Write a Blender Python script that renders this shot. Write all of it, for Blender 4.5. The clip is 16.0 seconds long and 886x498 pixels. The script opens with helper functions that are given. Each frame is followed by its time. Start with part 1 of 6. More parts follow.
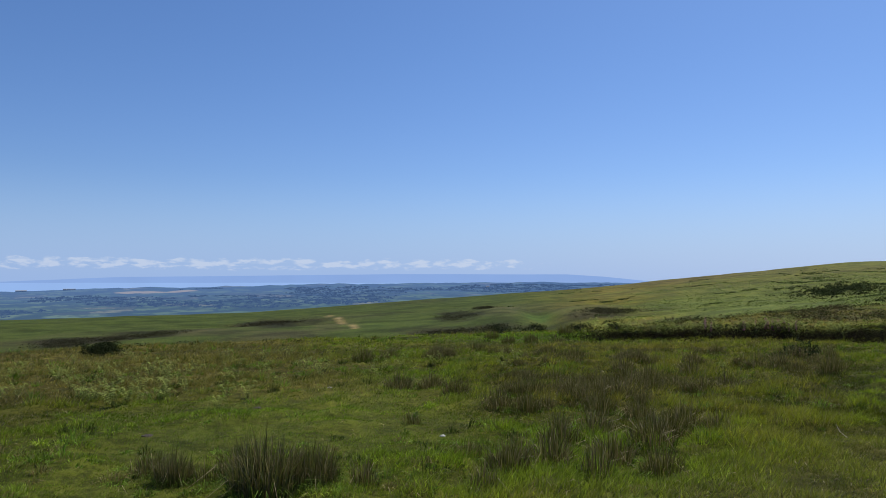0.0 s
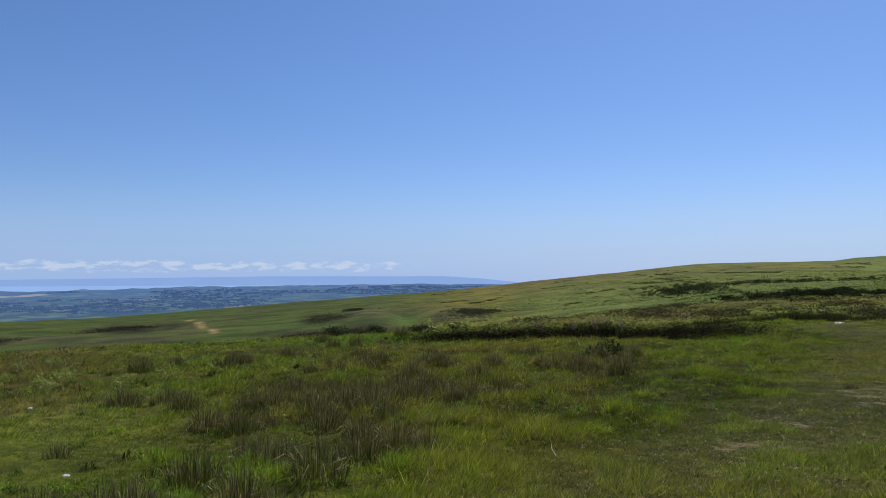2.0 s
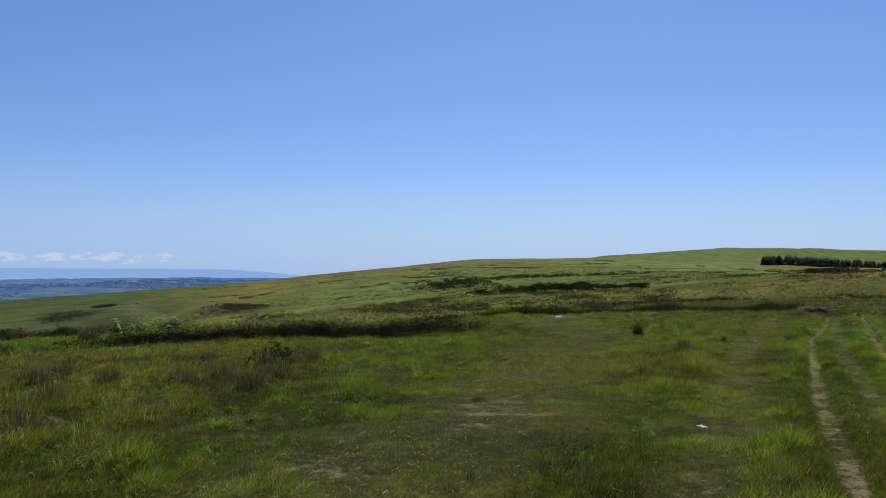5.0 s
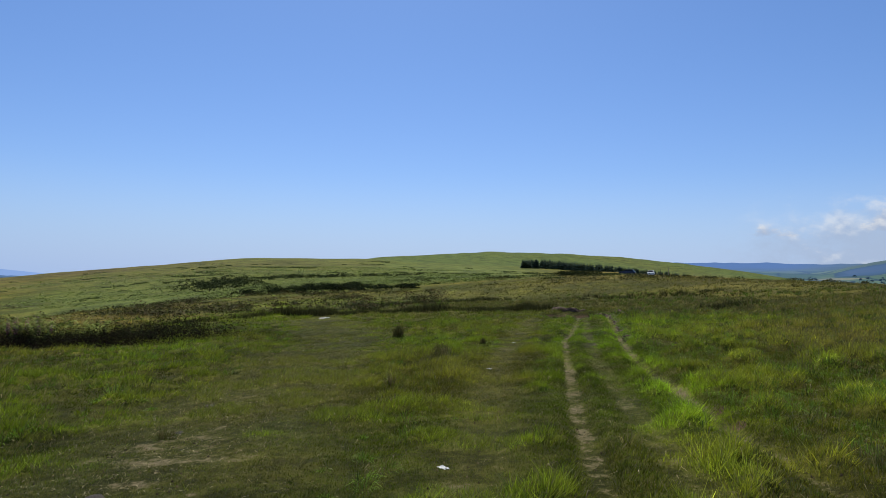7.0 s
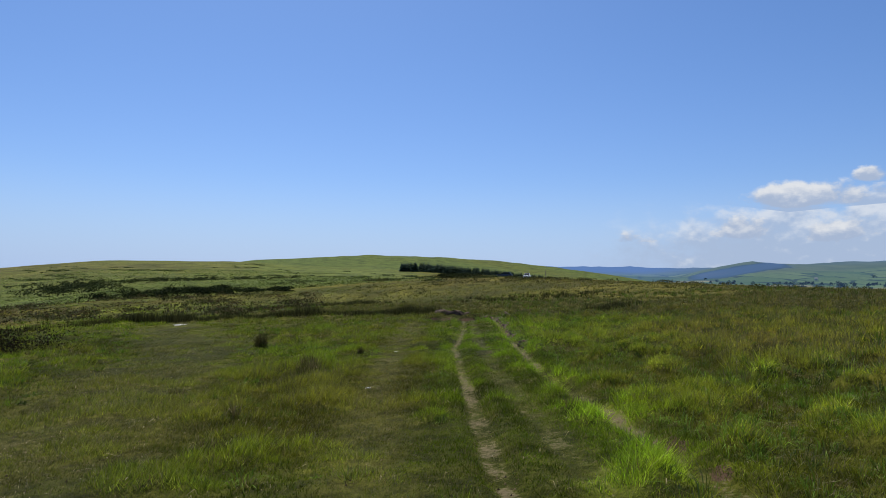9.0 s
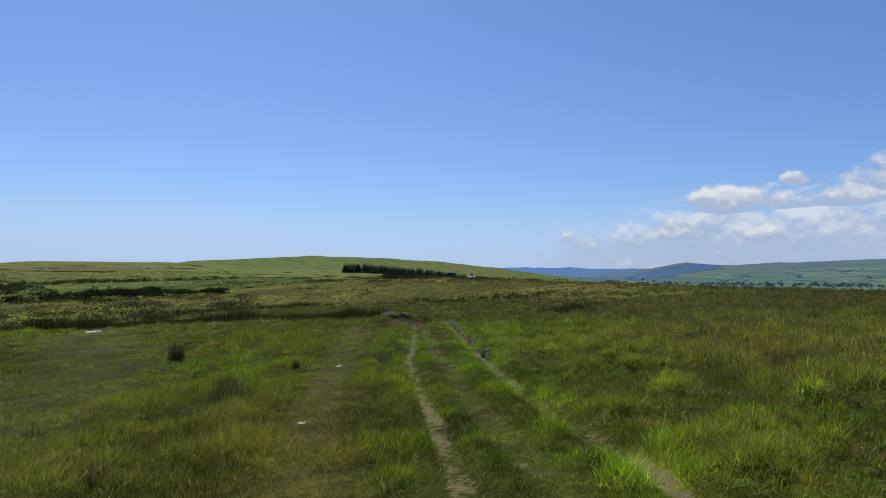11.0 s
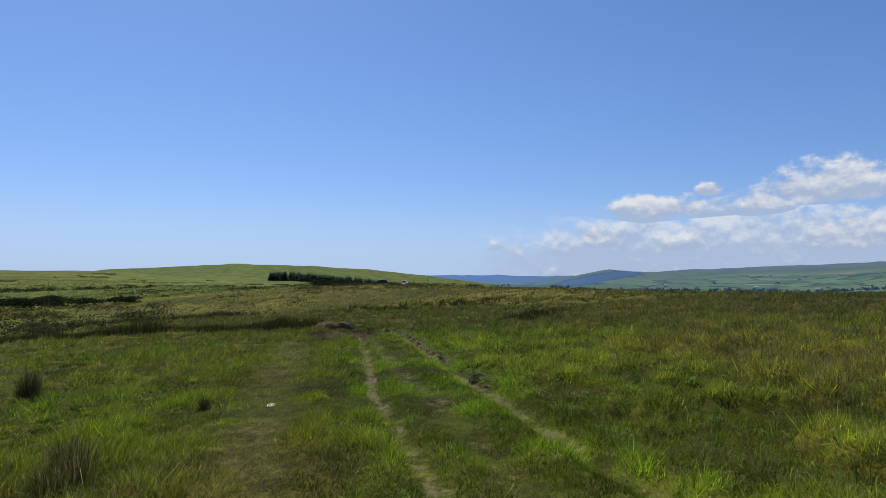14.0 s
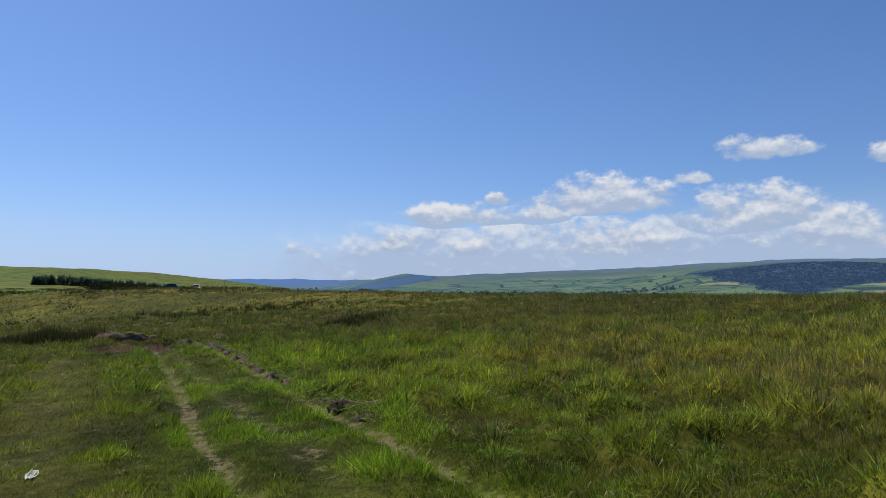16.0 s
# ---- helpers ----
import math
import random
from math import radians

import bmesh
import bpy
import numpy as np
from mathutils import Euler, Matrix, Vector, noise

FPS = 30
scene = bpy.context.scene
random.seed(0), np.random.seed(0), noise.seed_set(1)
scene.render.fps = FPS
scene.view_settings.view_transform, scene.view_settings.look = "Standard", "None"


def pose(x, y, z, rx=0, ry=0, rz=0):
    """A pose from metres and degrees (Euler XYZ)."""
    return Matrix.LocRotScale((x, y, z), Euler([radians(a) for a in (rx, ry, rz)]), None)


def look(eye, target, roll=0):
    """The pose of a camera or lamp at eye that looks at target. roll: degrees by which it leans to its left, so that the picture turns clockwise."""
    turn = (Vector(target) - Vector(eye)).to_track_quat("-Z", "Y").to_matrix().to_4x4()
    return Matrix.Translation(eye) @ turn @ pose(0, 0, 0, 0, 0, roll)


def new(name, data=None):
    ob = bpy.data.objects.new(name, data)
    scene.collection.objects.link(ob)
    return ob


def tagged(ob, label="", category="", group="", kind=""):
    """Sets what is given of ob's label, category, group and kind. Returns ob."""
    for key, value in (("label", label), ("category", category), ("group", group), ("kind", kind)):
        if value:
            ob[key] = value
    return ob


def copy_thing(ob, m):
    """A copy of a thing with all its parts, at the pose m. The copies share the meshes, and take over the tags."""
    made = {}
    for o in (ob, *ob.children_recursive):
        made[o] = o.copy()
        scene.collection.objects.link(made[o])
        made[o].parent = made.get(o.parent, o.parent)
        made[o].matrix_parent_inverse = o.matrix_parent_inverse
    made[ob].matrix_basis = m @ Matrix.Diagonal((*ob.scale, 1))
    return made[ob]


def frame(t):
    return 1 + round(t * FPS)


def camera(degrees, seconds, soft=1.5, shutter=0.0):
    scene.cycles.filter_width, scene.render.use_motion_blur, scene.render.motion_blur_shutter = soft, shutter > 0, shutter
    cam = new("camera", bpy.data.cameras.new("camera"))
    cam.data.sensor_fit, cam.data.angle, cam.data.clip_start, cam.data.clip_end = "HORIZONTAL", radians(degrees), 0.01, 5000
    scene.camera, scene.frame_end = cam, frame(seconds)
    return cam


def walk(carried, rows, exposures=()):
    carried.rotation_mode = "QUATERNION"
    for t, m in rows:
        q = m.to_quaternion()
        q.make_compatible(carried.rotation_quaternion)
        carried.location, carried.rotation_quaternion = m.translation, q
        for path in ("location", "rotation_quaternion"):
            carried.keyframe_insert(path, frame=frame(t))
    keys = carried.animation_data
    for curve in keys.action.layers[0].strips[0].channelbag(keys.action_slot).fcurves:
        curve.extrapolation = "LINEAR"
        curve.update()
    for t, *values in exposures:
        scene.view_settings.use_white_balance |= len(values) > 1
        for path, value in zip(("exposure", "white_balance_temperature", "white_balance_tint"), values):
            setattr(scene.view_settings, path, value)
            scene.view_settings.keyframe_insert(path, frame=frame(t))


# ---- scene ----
cam = camera(65.2, 16.0, 0.7)
PATH = [
    (0, (2.912, 2.435, 2.219), (2.911, 4.434, 2.303), 0.0),
    (0.5, (3.526, 2.804, 2.246), (3.665, 4.797, 2.333), -0.0),
    (1, (4.135, 3.238, 2.18), (4.358, 5.224, 2.263), -0.1),
    (1.5, (4.822, 3.661, 2.171), (5.094, 5.641, 2.261), -0.1),
    (2, (5.624, 4.171, 2.088), (5.971, 6.138, 2.177), -0.2),
    (2.5, (6.485, 4.6, 2.066), (6.975, 6.537, 2.148), -0.2),
    (3, (7.291, 5.037, 2.049), (7.882, 6.946, 2.132), -0.1),
    (3.5, (8.106, 5.409, 2.052), (8.764, 7.296, 2.134), -0.1),
    (6, (10.914, 6.79, 2.089), (12.097, 8.401, 2.155), 0.5),
    (6.5, (11.471, 7.282, 2.022), (12.796, 8.778, 2.09), 0.7),
    (7, (12.054, 7.76, 1.998), (13.485, 9.156, 2.075), 0.7),
    (7.5, (12.603, 8.288, 1.944), (14.109, 9.601, 2.028), 0.8),
    (8, (13.172, 8.75, 1.912), (14.743, 9.985, 2.004), 0.6),
    (8.5, (13.778, 9.267, 1.886), (15.386, 10.453, 1.982), 0.6),
    (9, (14.335, 9.718, 1.857), (15.986, 10.844, 1.948), 0.6),
    (11.5, (17.165, 12.058, 1.808), (18.909, 13.032, 1.91), 0.4),
    (12, (17.758, 12.645, 1.699), (19.508, 13.607, 1.808), 0.3),
    (12.5, (18.382, 13.07, 1.68), (20.141, 14.016, 1.792), 0.2),
    (13, (19.028, 13.556, 1.688), (20.791, 14.493, 1.806), 0.2),
    (13.5, (19.682, 14.017, 1.653), (21.484, 14.876, 1.771), 0.1),
    (14, (20.325, 14.536, 1.651), (22.153, 15.338, 1.77), 0.1),
    (14.5, (20.949, 15.002, 1.637), (22.834, 15.662, 1.758), 0.1),
    (15, (21.563, 15.455, 1.645), (23.498, 15.948, 1.765), 0.1),
    (15.5, (22.118, 15.95, 1.602), (24.082, 16.307, 1.727), 0.0),
    (16, (22.752, 16.41, 1.594), (24.732, 16.657, 1.724), -0.2),
]
walk(cam, [(t, look(eye, target, roll)) for t, eye, target, roll in PATH])

# ---- world, sun and exposure ----
SUN_AZ, SUN_EL = -40.0, 55.0
scene.view_settings.exposure = 0.0


def heading(az):
    """The level direction az degrees to the left of +y."""
    return Vector((-math.sin(radians(az)), math.cos(radians(az)), 0))


class Nodes:
    """A short hand for building node trees."""

    def __init__(self, tree):
        self.tree = tree
        tree.nodes.clear()

    def add(self, kind, inputs=(), **settings):
        node = self.tree.nodes.new(kind)
        if "operation" in settings:
            node.operation, node.use_clamp = settings["operation"], settings.get("use_clamp", False)
        if "interpolation_type" in settings:
            node.interpolation_type = settings["interpolation_type"]
        if "data_type" in settings:
            node.data_type, node.blend_type = settings["data_type"], settings["blend_type"]
        if "feature" in settings:
            node.feature = settings["feature"]
        if "attribute_name" in settings:
            node.attribute_name = settings["attribute_name"]
        for key, value in dict(inputs).items():
            if isinstance(value, bpy.types.NodeSocket):
                self.tree.links.new(value, node.inputs[key])
            else:
                node.inputs[key].default_value = value
        return node

    def math(self, op, a, b=0.0, c=0.0, clamp=False):
        return self.add("ShaderNodeMath", {0: a, 1: b, 2: c}, operation=op, use_clamp=clamp).outputs[0]

    def smooth(self, value, low, high, out_low=0.0, out_high=1.0):
        return self.add("ShaderNodeMapRange", {0: value, 1: low, 2: high, 3: out_low, 4: out_high},
                        interpolation_type="SMOOTHSTEP").outputs[0]

    def mix(self, factor, a, b, blend="MIX"):
        node = self.add("ShaderNodeMix", {0: factor, 6: a, 7: b}, data_type="RGBA", blend_type=blend)
        return node.outputs[2]

    def noise(self, vector, scale, detail=4.0, rough=0.55):
        return self.add("ShaderNodeTexNoise", {"Vector": vector, "Scale": scale, "Detail": detail, "Roughness": rough}).outputs[0]

    def link(self, a, b):
        self.tree.links.new(a, b)


def rgb(r, g, b):
    return (r, g, b, 1.0)


# Cumulus: azimuth, elevation of the flat base, half width, height, in degrees; thickness
CLOUDS = [
    (-96.5, 7.3, 6.0, 2.6, 0.95), (-108, 10.5, 4.8, 1.7, 0.75), (-107.5, 5.6, 6.3, 3.0, 0.9), (-83.5, 6.2, 4.6, 1.7, 0.95),
    (-87.5, 7.6, 1.3, 1.0, 0.8), (-91.5, 6.3, 2.2, 1.5, 0.7), (-117, 9.6, 3.2, 1.6, 0.8), (-72.5, 3.4, 5.5, 1.3, 0.28),
    (-79, 3.9, 3.2, 1.9, 0.8), (-86, 3.6, 4.0, 2.0, 0.8), (-97, 3.6, 6.5, 2.8, 0.85), (-113, 4.0, 7.5, 2.6, 0.85),
    (-125, 6.0, 7.0, 3.5, 0.9), (-103, 8.8, 2.0, 1.0, 0.6), (-140, 5.0, 8.0, 5.0, 0.9), (-165, 7.0, 9.0, 4.0, 0.9),
]


def build_world():
    world = bpy.data.worlds.new("sky")
    scene.world = world
    world.use_nodes = True
    n = Nodes(world.node_tree)
    way = n.add("ShaderNodeTexCoord").outputs["Generated"]
    sky = n.add("ShaderNodeTexSky")
    sky.sky_type, sky.sun_disc, sky.sun_elevation, sky.sun_rotation = "NISHITA", False, radians(SUN_EL), radians(-SUN_AZ)
    sky.altitude, sky.air_density, sky.dust_density, sky.ozone_density = 300.0, 1.0, 0.7, 5.0
    sky = sky.outputs[0]
    xyz = n.add("ShaderNodeSeparateXYZ", {0: way})
    el = n.math("MULTIPLY", n.math("ARCSINE", xyz.outputs[2]), 57.2958)
    az = n.math("MULTIPLY", n.math("ARCTAN2", n.math("MULTIPLY", xyz.outputs[0], -1.0), xyz.outputs[1]), 57.2958)
    sky = n.mix(1.0, sky, n.mix(n.smooth(el, -1.0, 22.0), rgb(0.86, 0.97, 1.24), rgb(0.78, 0.97, 1.24)), "MULTIPLY")
    sky = n.mix(n.smooth(el, 9.0, -1.0, 0.0, 0.85), sky, n.mix(n.smooth(az, -45.0, 15.0), rgb(4.7, 6.3, 9.6), rgb(3.7, 5.5, 9.3)))
    flat = n.add("ShaderNodeCombineXYZ", {0: az, 1: n.math("MULTIPLY", el, 1.5)}).outputs[0]
    billow = n.noise(flat, 0.36, 7.0, 0.56)
    fine = n.noise(flat, 1.3, 5.0, 0.55)
    lump = n.math("ADD", n.math("MULTIPLY_ADD", billow, 2.3, -1.15), n.math("MULTIPLY_ADD", fine, 0.7, -0.35))
    body, rise = None, None
    for ca, ce, half, high, thick in CLOUDS:
        u = n.math("MULTIPLY", n.math("SUBTRACT", az, ca), 1.0 / half)
        v = n.math("MULTIPLY", n.math("SUBTRACT", el, ce), 1.0 / high)
        level = v
        v = n.math("MAXIMUM", v, n.math("MULTIPLY", v, -2.6))
        d = n.math("SUBTRACT", thick, n.math("ADD", n.math("MULTIPLY", u, u), n.math("MULTIPLY", v, v)))
        if body is None:
            body, rise = d, level
        else:
            here = n.smooth(n.math("SUBTRACT", d, body), -0.15, 0.15)
            rise = n.math("ADD", n.math("MULTIPLY", here, level), n.math("MULTIPLY", n.math("SUBTRACT", 1.0, here), rise))
            body = n.math("SMOOTH_MAX", body, d, 0.25)
    # the broken bank low over the right-hand hills, and the far row over the sea
    ragged = n.math("ADD", el, n.math("MULTIPLY_ADD", n.noise(flat, 0.22, 5.0, 0.6), 9.0, -4.5))
    bank = n.math("MULTIPLY", n.smooth(n.math("ADD", az, n.math("MULTIPLY", ragged, 1.5)), -58.0, -84.0), n.math("SUBTRACT", 1.0, n.smooth(n.math("ABSOLUTE", n.math("SUBTRACT", ragged, 2.6)), 1.8, 4.6)))
    bank_mask = bank
    bank = n.math("MULTIPLY_ADD", bank, 1.2, -0.22)
    row = n.math("MULTIPLY", n.smooth(az, -18.0, 0.0), n.math("SUBTRACT", 1.0, n.smooth(n.math("ABSOLUTE", n.math("SUBTRACT", el, 1.15)), 0.1, 0.75)))
    row_mask = row
    row = n.math("MULTIPLY_ADD", row, 0.95, -0.95)
    streak = n.add("ShaderNodeCombineXYZ", {0: az, 1: n.math("MULTIPLY", el, 3.2)}).outputs[0]
    row_lump = n.math("MULTIPLY_ADD", n.noise(streak, 0.75, 4.0), 3.4, -1.45)
    cover = n.smooth(n.math("ADD", body, lump), -0.02, 0.62)
    bank_cover = n.math("MULTIPLY", n.smooth(n.math("ADD", bank, n.math("MULTIPLY", lump, 0.75)), -0.45, 0.7), n.math("MULTIPLY", n.smooth(bank_mask, 0.0, 0.4), 0.75))
    row_cover = n.math("MULTIPLY", n.smooth(n.math("ADD", row, row_lump), -0.1, 0.5), n.math("MULTIPLY", n.smooth(row_mask, 0.0, 0.5), 0.5))
    cover = n.math("MAXIMUM", cover, bank_cover)
    # lit tops, grey undersides
    above = n.add("ShaderNodeCombineXYZ", {0: az, 1: n.math("MULTIPLY_ADD", el, 1.5, 0.8)}).outputs[0]
    relief = n.math("SUBTRACT", billow, n.noise(above, 0.36, 7.0, 0.56))
    shape = n.math("ADD", n.math("MULTIPLY", n.math("MINIMUM", n.math("MAXIMUM", rise, -0.4), 1.2), 0.55), n.math("MULTIPLY", relief, 1.9))
    lit = n.smooth(n.math("ADD", shape, n.math("MULTIPLY_ADD", fine, 0.5, -0.25)), -0.15, 0.62)
    tint = n.mix(lit, rgb(4.3, 5.3, 7.2), rgb(8.2, 8.5, 9.0))
    sky = n.mix(cover, sky, tint)
    sky = n.mix(row_cover, sky, rgb(7.6, 8.2, 9.4))
    out = n.add("ShaderNodeBackground", {"Color": sky, "Strength": 0.09})
    n.link(out.outputs[0], n.add("ShaderNodeOutputWorld").inputs[0])


build_world()
sun = new("sun", bpy.data.lights.new("sun", "SUN"))
sun.data.energy, sun.data.angle, sun.data.color = 4.9, radians(0.55), (1.0, 0.95, 0.86)
sun_way = heading(SUN_AZ) * math.cos(radians(SUN_EL)) + Vector((0, 0, math.sin(radians(SUN_EL))))
sun.matrix_world = look(sun_way * 50, (0, 0, 0))


# ---- the lie of the land ----
def lattice(ix, iy, seed):
    h = (ix.astype(np.int64) * 374761393 + iy.astype(np.int64) * 668265263 + seed * 982451653) & 0x7FFFFFFF
    h = ((h ^ (h >> 13)) * 1274126177) & 0x7FFFFFFF
    return ((h ^ (h >> 16)) & 0xFFFFF) / float(0xFFFFF)


def grain(x, y, size, seed=0, octaves=3):
    """Smooth noise from -1 to 1 whose largest lumps are size metres wide."""
    total, amp, norm = 0.0, 1.0, 0.0
    for o in range(octaves):
        u, v = np.asarray(x) / size + 17.3 * o, np.asarray(y) / size - 9.1 * o
        iu, iv = np.floor(u), np.floor(v)
        fu, fv = u - iu, v - iv
        fu, fv = fu * fu * (3 - 2 * fu), fv * fv * (3 - 2 * fv)
        a, b = lattice(iu, iv, seed + o), lattice(iu + 1, iv, seed + o)
        c, d = lattice(iu, iv + 1, seed + o), lattice(iu + 1, iv + 1, seed + o)
        total = total + amp * ((a + (b - a) * fu) * (1 - fv) + (c + (d - c) * fu) * fv)
        norm, amp, size = norm + amp, amp * 0.5, size * 0.5
    return total / norm * 2 - 1


def ease(v, low, high):
    t = np.clip((np.asarray(v, float) - low) / (high - low), 0, 1)
    return t * t * (3 - 2 * t)


def off_line(x, y, line):
    """The distance of points from a polyline."""
    best = np.full(np.shape(x), 1e9)
    for (ax, ay), (bx, by) in zip(line, line[1:]):
        dx, dy = bx - ax, by - ay
        t = np.clip(((x - ax) * dx + (y - ay) * dy) / (dx * dx + dy * dy), 0, 1)
        best = np.minimum(best, np.hypot(x - ax - t * dx, y - ay - t * dy))
    return best


RUT_LEFT = [(13, 7.6), (17.4, 11.0), (20.5, 13.3), (25.6, 16.9), (30, 20.0), (34.6, 22.7), (42.6, 27.7), (44.6, 29.2)]
RUT_MIDDLE = [(13.5, 6.9), (18.4, 10.8), (25.9, 16.3), (32.2, 20.6), (38.4, 24.6), (44, 28.2)]
RUT_RIGHT = [(15, 6.4), (18.5, 9.4), (20.3, 11.0), (23.4, 13.3), (27.9, 16.6), (32.1, 19.3), (37.6, 22.8), (45.0, 27.6)]
LANE = [(13, 9.2), (17.1, 12.2), (19.8, 14.4), (24.2, 17.9), (27.2, 20.0), (32.2, 23.4), (39, 28)]
OLD_TRACK = [(5, 7.5), (9, 10.3), (10.9, 11.6), (12.6, 13.3), (15.6, 15.4), (19.0, 18.9), (28.8, 29.2), (34.6, 39.4)]
BANK_LINE = [(10.8, 39.4), (15, 38.9), (18.6, 37.6), (21.6, 34.2), (25.4, 34.6)]
RUSH_LINE = [(37.0, 47), (40, 43.5), (44.4, 39.5), (45.8, 35.4), (46.1, 32.6)]

HUB = (13.0, 9.0)


def round_hub(*stops):
    """Places given by azimuth and distance from the hub."""
    return [(HUB[0] - d * math.sin(radians(a)), HUB[1] + d * math.cos(radians(a))) for a, d in stops]


# worn, heathy edges of the little valley to the north, where shaded slopes are painted in
SCARPS = [round_hub((33.6, 158), (31.5, 178)), round_hub((29.8, 168), (27.5, 178), (25.2, 187)), round_hub((19.5, 204), (17, 212), (15, 217)), round_hub((5, 137), (0, 135)), round_hub((-9.2, 146), (-11.6, 160))]
# patches of one growth in that valley, the darkest also painting shaded slopes: azimuth, half width, distance, half
# depth, colour, share
PATCHES = [(-1.8, 2.4, 186, 46, (0.082, 0.08, 0.042), 0.6), (-8.6, 3.6, 174, 42, (0.092, 0.09, 0.046), 0.55), (-4.6, 1.7, 168, 22, (0.055, 0.1, 0.022), 0.95), (2.0, 2.5, 188, 36, (0.026, 0.028, 0.014), 0.95),
           (-0.8, 1.1, 218, 10, (0.028, 0.03, 0.015), 0.9), (4.5, 4.5, 345, 50, (0.04, 0.042, 0.02), 0.6), (12.0, 3.0, 186, 30, (0.075, 0.07, 0.04), 0.6), (9.5, 3.0, 176, 18, (0.07, 0.11, 0.025), 0.6),
           (22.5, 5.0, 178, 28, (0.075, 0.07, 0.04), 0.6), (17.0, 4.2, 206, 34, (0.02, 0.021, 0.012), 0.9),
           (27.4, 3.4, 180, 22, (0.02, 0.02, 0.012), 0.9), (32.5, 2.2, 168, 20, (0.02, 0.02, 0.012), 0.9), (6.0, 3.0, 150, 10, (0.036, 0.04, 0.018), 0.7)]
EYE_Z = 1.95
AZ_KEYS = [60, 33, 17, 8, 0, -10, -20, -30, -40, -50, -60, -68, -72, -74, -77, -80, -83, -89, -96, -104, -110, -118, -150]
# the slope up to the eye, in degrees, at rings round the hub: metres and one value for each azimuth
RINGS = [
    (50, [-9, -9, -8, -7.5, -6.4, -4.9, -3.2, -1.9, -1, -0.25, 0.18, 0.06, -0.03, -0.1, -0.25, -0.4, -0.48, -0.6, -0.68, -0.72, -0.7, -0.62, -0.2]),
    (90, [-9, -9, -8, -7.5, -6.4, -4.9, -3.2, -1.9, -1, -0.25, 0.18, 0.06, -0.01, -0.06, -0.2, -0.28, -0.34, -0.42, -0.48, -0.5, -0.46, -0.38, -0.2]),
    (150, [-5, -5, -4.6, -4.3, -3.8, -3.2, -2.1, -1.2, -0.45, 0.25, 0.37, 0.1, -0.05, -0.12, -0.21, -0.3, -0.35, -0.45, -0.5, -0.5, -0.45, -0.4, -0.4]),
    (260, [-3.2, -3.15, -2.95, -2.6, -2.1, -1.5, -0.5, 0.35, 0.45, 0.3, 0.2, -0.1, -0.3, -0.4, -0.8, -1.2, -1.4, -1.8, -2, -2, -2, -2, -2]),
    (420, [-2.95, -2.88, -2.55, -2.02, -1.45, -0.76, 0.3, 1.22, 1.38, 0.5, 0.25, -0.1, -0.43, -0.6, -1.2, -1.8, -1.97, -2.3, -2.5, -2.5, -2.5, -2.5, -2.5]),
    (700, [-6, -5, -4.5, -4, -3.4, -2.6, -1, 0.8, 1, 0.95, 0.6, 0.1, -0.3, -0.5, -1.05, -1.6, -1.73, -2, -2.2, -2.2, -2.2, -2, -2]),
    (1000, [-6, -5, -4.5, -4, -3.6, -3, -2.2, 0, 1.5, 2.2, 1.86, 0.92, 0.12, -0.2, -0.6, -1, -1.13, -1.4, -1.5, -1.4, -1.2, -1, -1]),
    (1500, [-5, -4.2, -3.8, -3.4, -3.1, -2.8, -2.4, -0.8, 0.3, 0.9, 0.6, 0.1, -0.17, -0.3, -0.45, -0.6, -0.63, -0.7, -0.8, -0.5, -0.4, -0.3, -0.4]),
    (2100, [-3.6, -3, -2.75, -2.5, -2.3, -2.1, -2, -1, 0, 0.3, 0.3, 0.05, -0.12, -0.2, -0.2, -0.2, -0.18, -0.15, -0.1, 0.5, 0.9, 0.7, 0.3]),
    (2700, [-2.6, -2.1, -1.95, -1.8, -1.6, -1.5, -1.4, -0.8, 0, 0.3, 0.3, 0.3, 0.2, 0.15, 0.65, 0.95, 0.6, 0.45, 0.5, 1.75, 2.36, 1.95, 1]),
    (3300, [-1.9, -1.5, -1.35, -1.25, -1.1, -1, -1, -0.6, 0, 0.4, 0.6, 0.6, 0.5, 0.35, 1.3, 1.98, 1.2, 1, 1.1, 2, 2.2, 2, 1.5]),
    (4000, [-1.25, -1.02, -0.8, -0.7, -0.5, -0.45, -0.5, -0.4, 0.1, 0.6, 0.9, 1, 0.93, 0.9, 1, 1.3, 1.6, 1.95, 2.06, 2.2, 2.3, 2.2, 2]),
    (4450, [-1, -0.86, -0.48, -0.33, -0.26, -0.25, -0.5, -0.4, 0.1, 0.8, 1.3, 1.5, 1.45, 1.42, 1.4, 1.1, 1.23, 1.5, 1.9, 2.38, 2.58, 2.38, 2]),
]
COEF = (0.6319, 0.0667, -0.5789, 0.0154, 0.0205, 0.025)

AZ = np.concatenate([np.arange(-300, -126, 3.0), np.arange(-126, -66, 0.6), np.arange(-66, -49, 0.18), np.arange(-49, 46, 0.55), np.arange(46, 60, 3.0)])
R = 0.5 * 1.0138 ** np.arange(0, 520)
R = np.concatenate([R[R < 60], 60 * 1.0245 ** np.arange(0, 228)])
R = np.concatenate([[0.01, 0.25], R[R < 4450]])


def smooth_rows(a, width):
    k = np.hanning(width + 2)[1:-1]
    k /= k.sum()
    pad = np.pad(a, ((width // 2, width // 2), (0, 0)), mode="edge")
    return np.stack([np.convolve(pad[:, j], k, mode="valid") for j in range(a.shape[1])], 1)


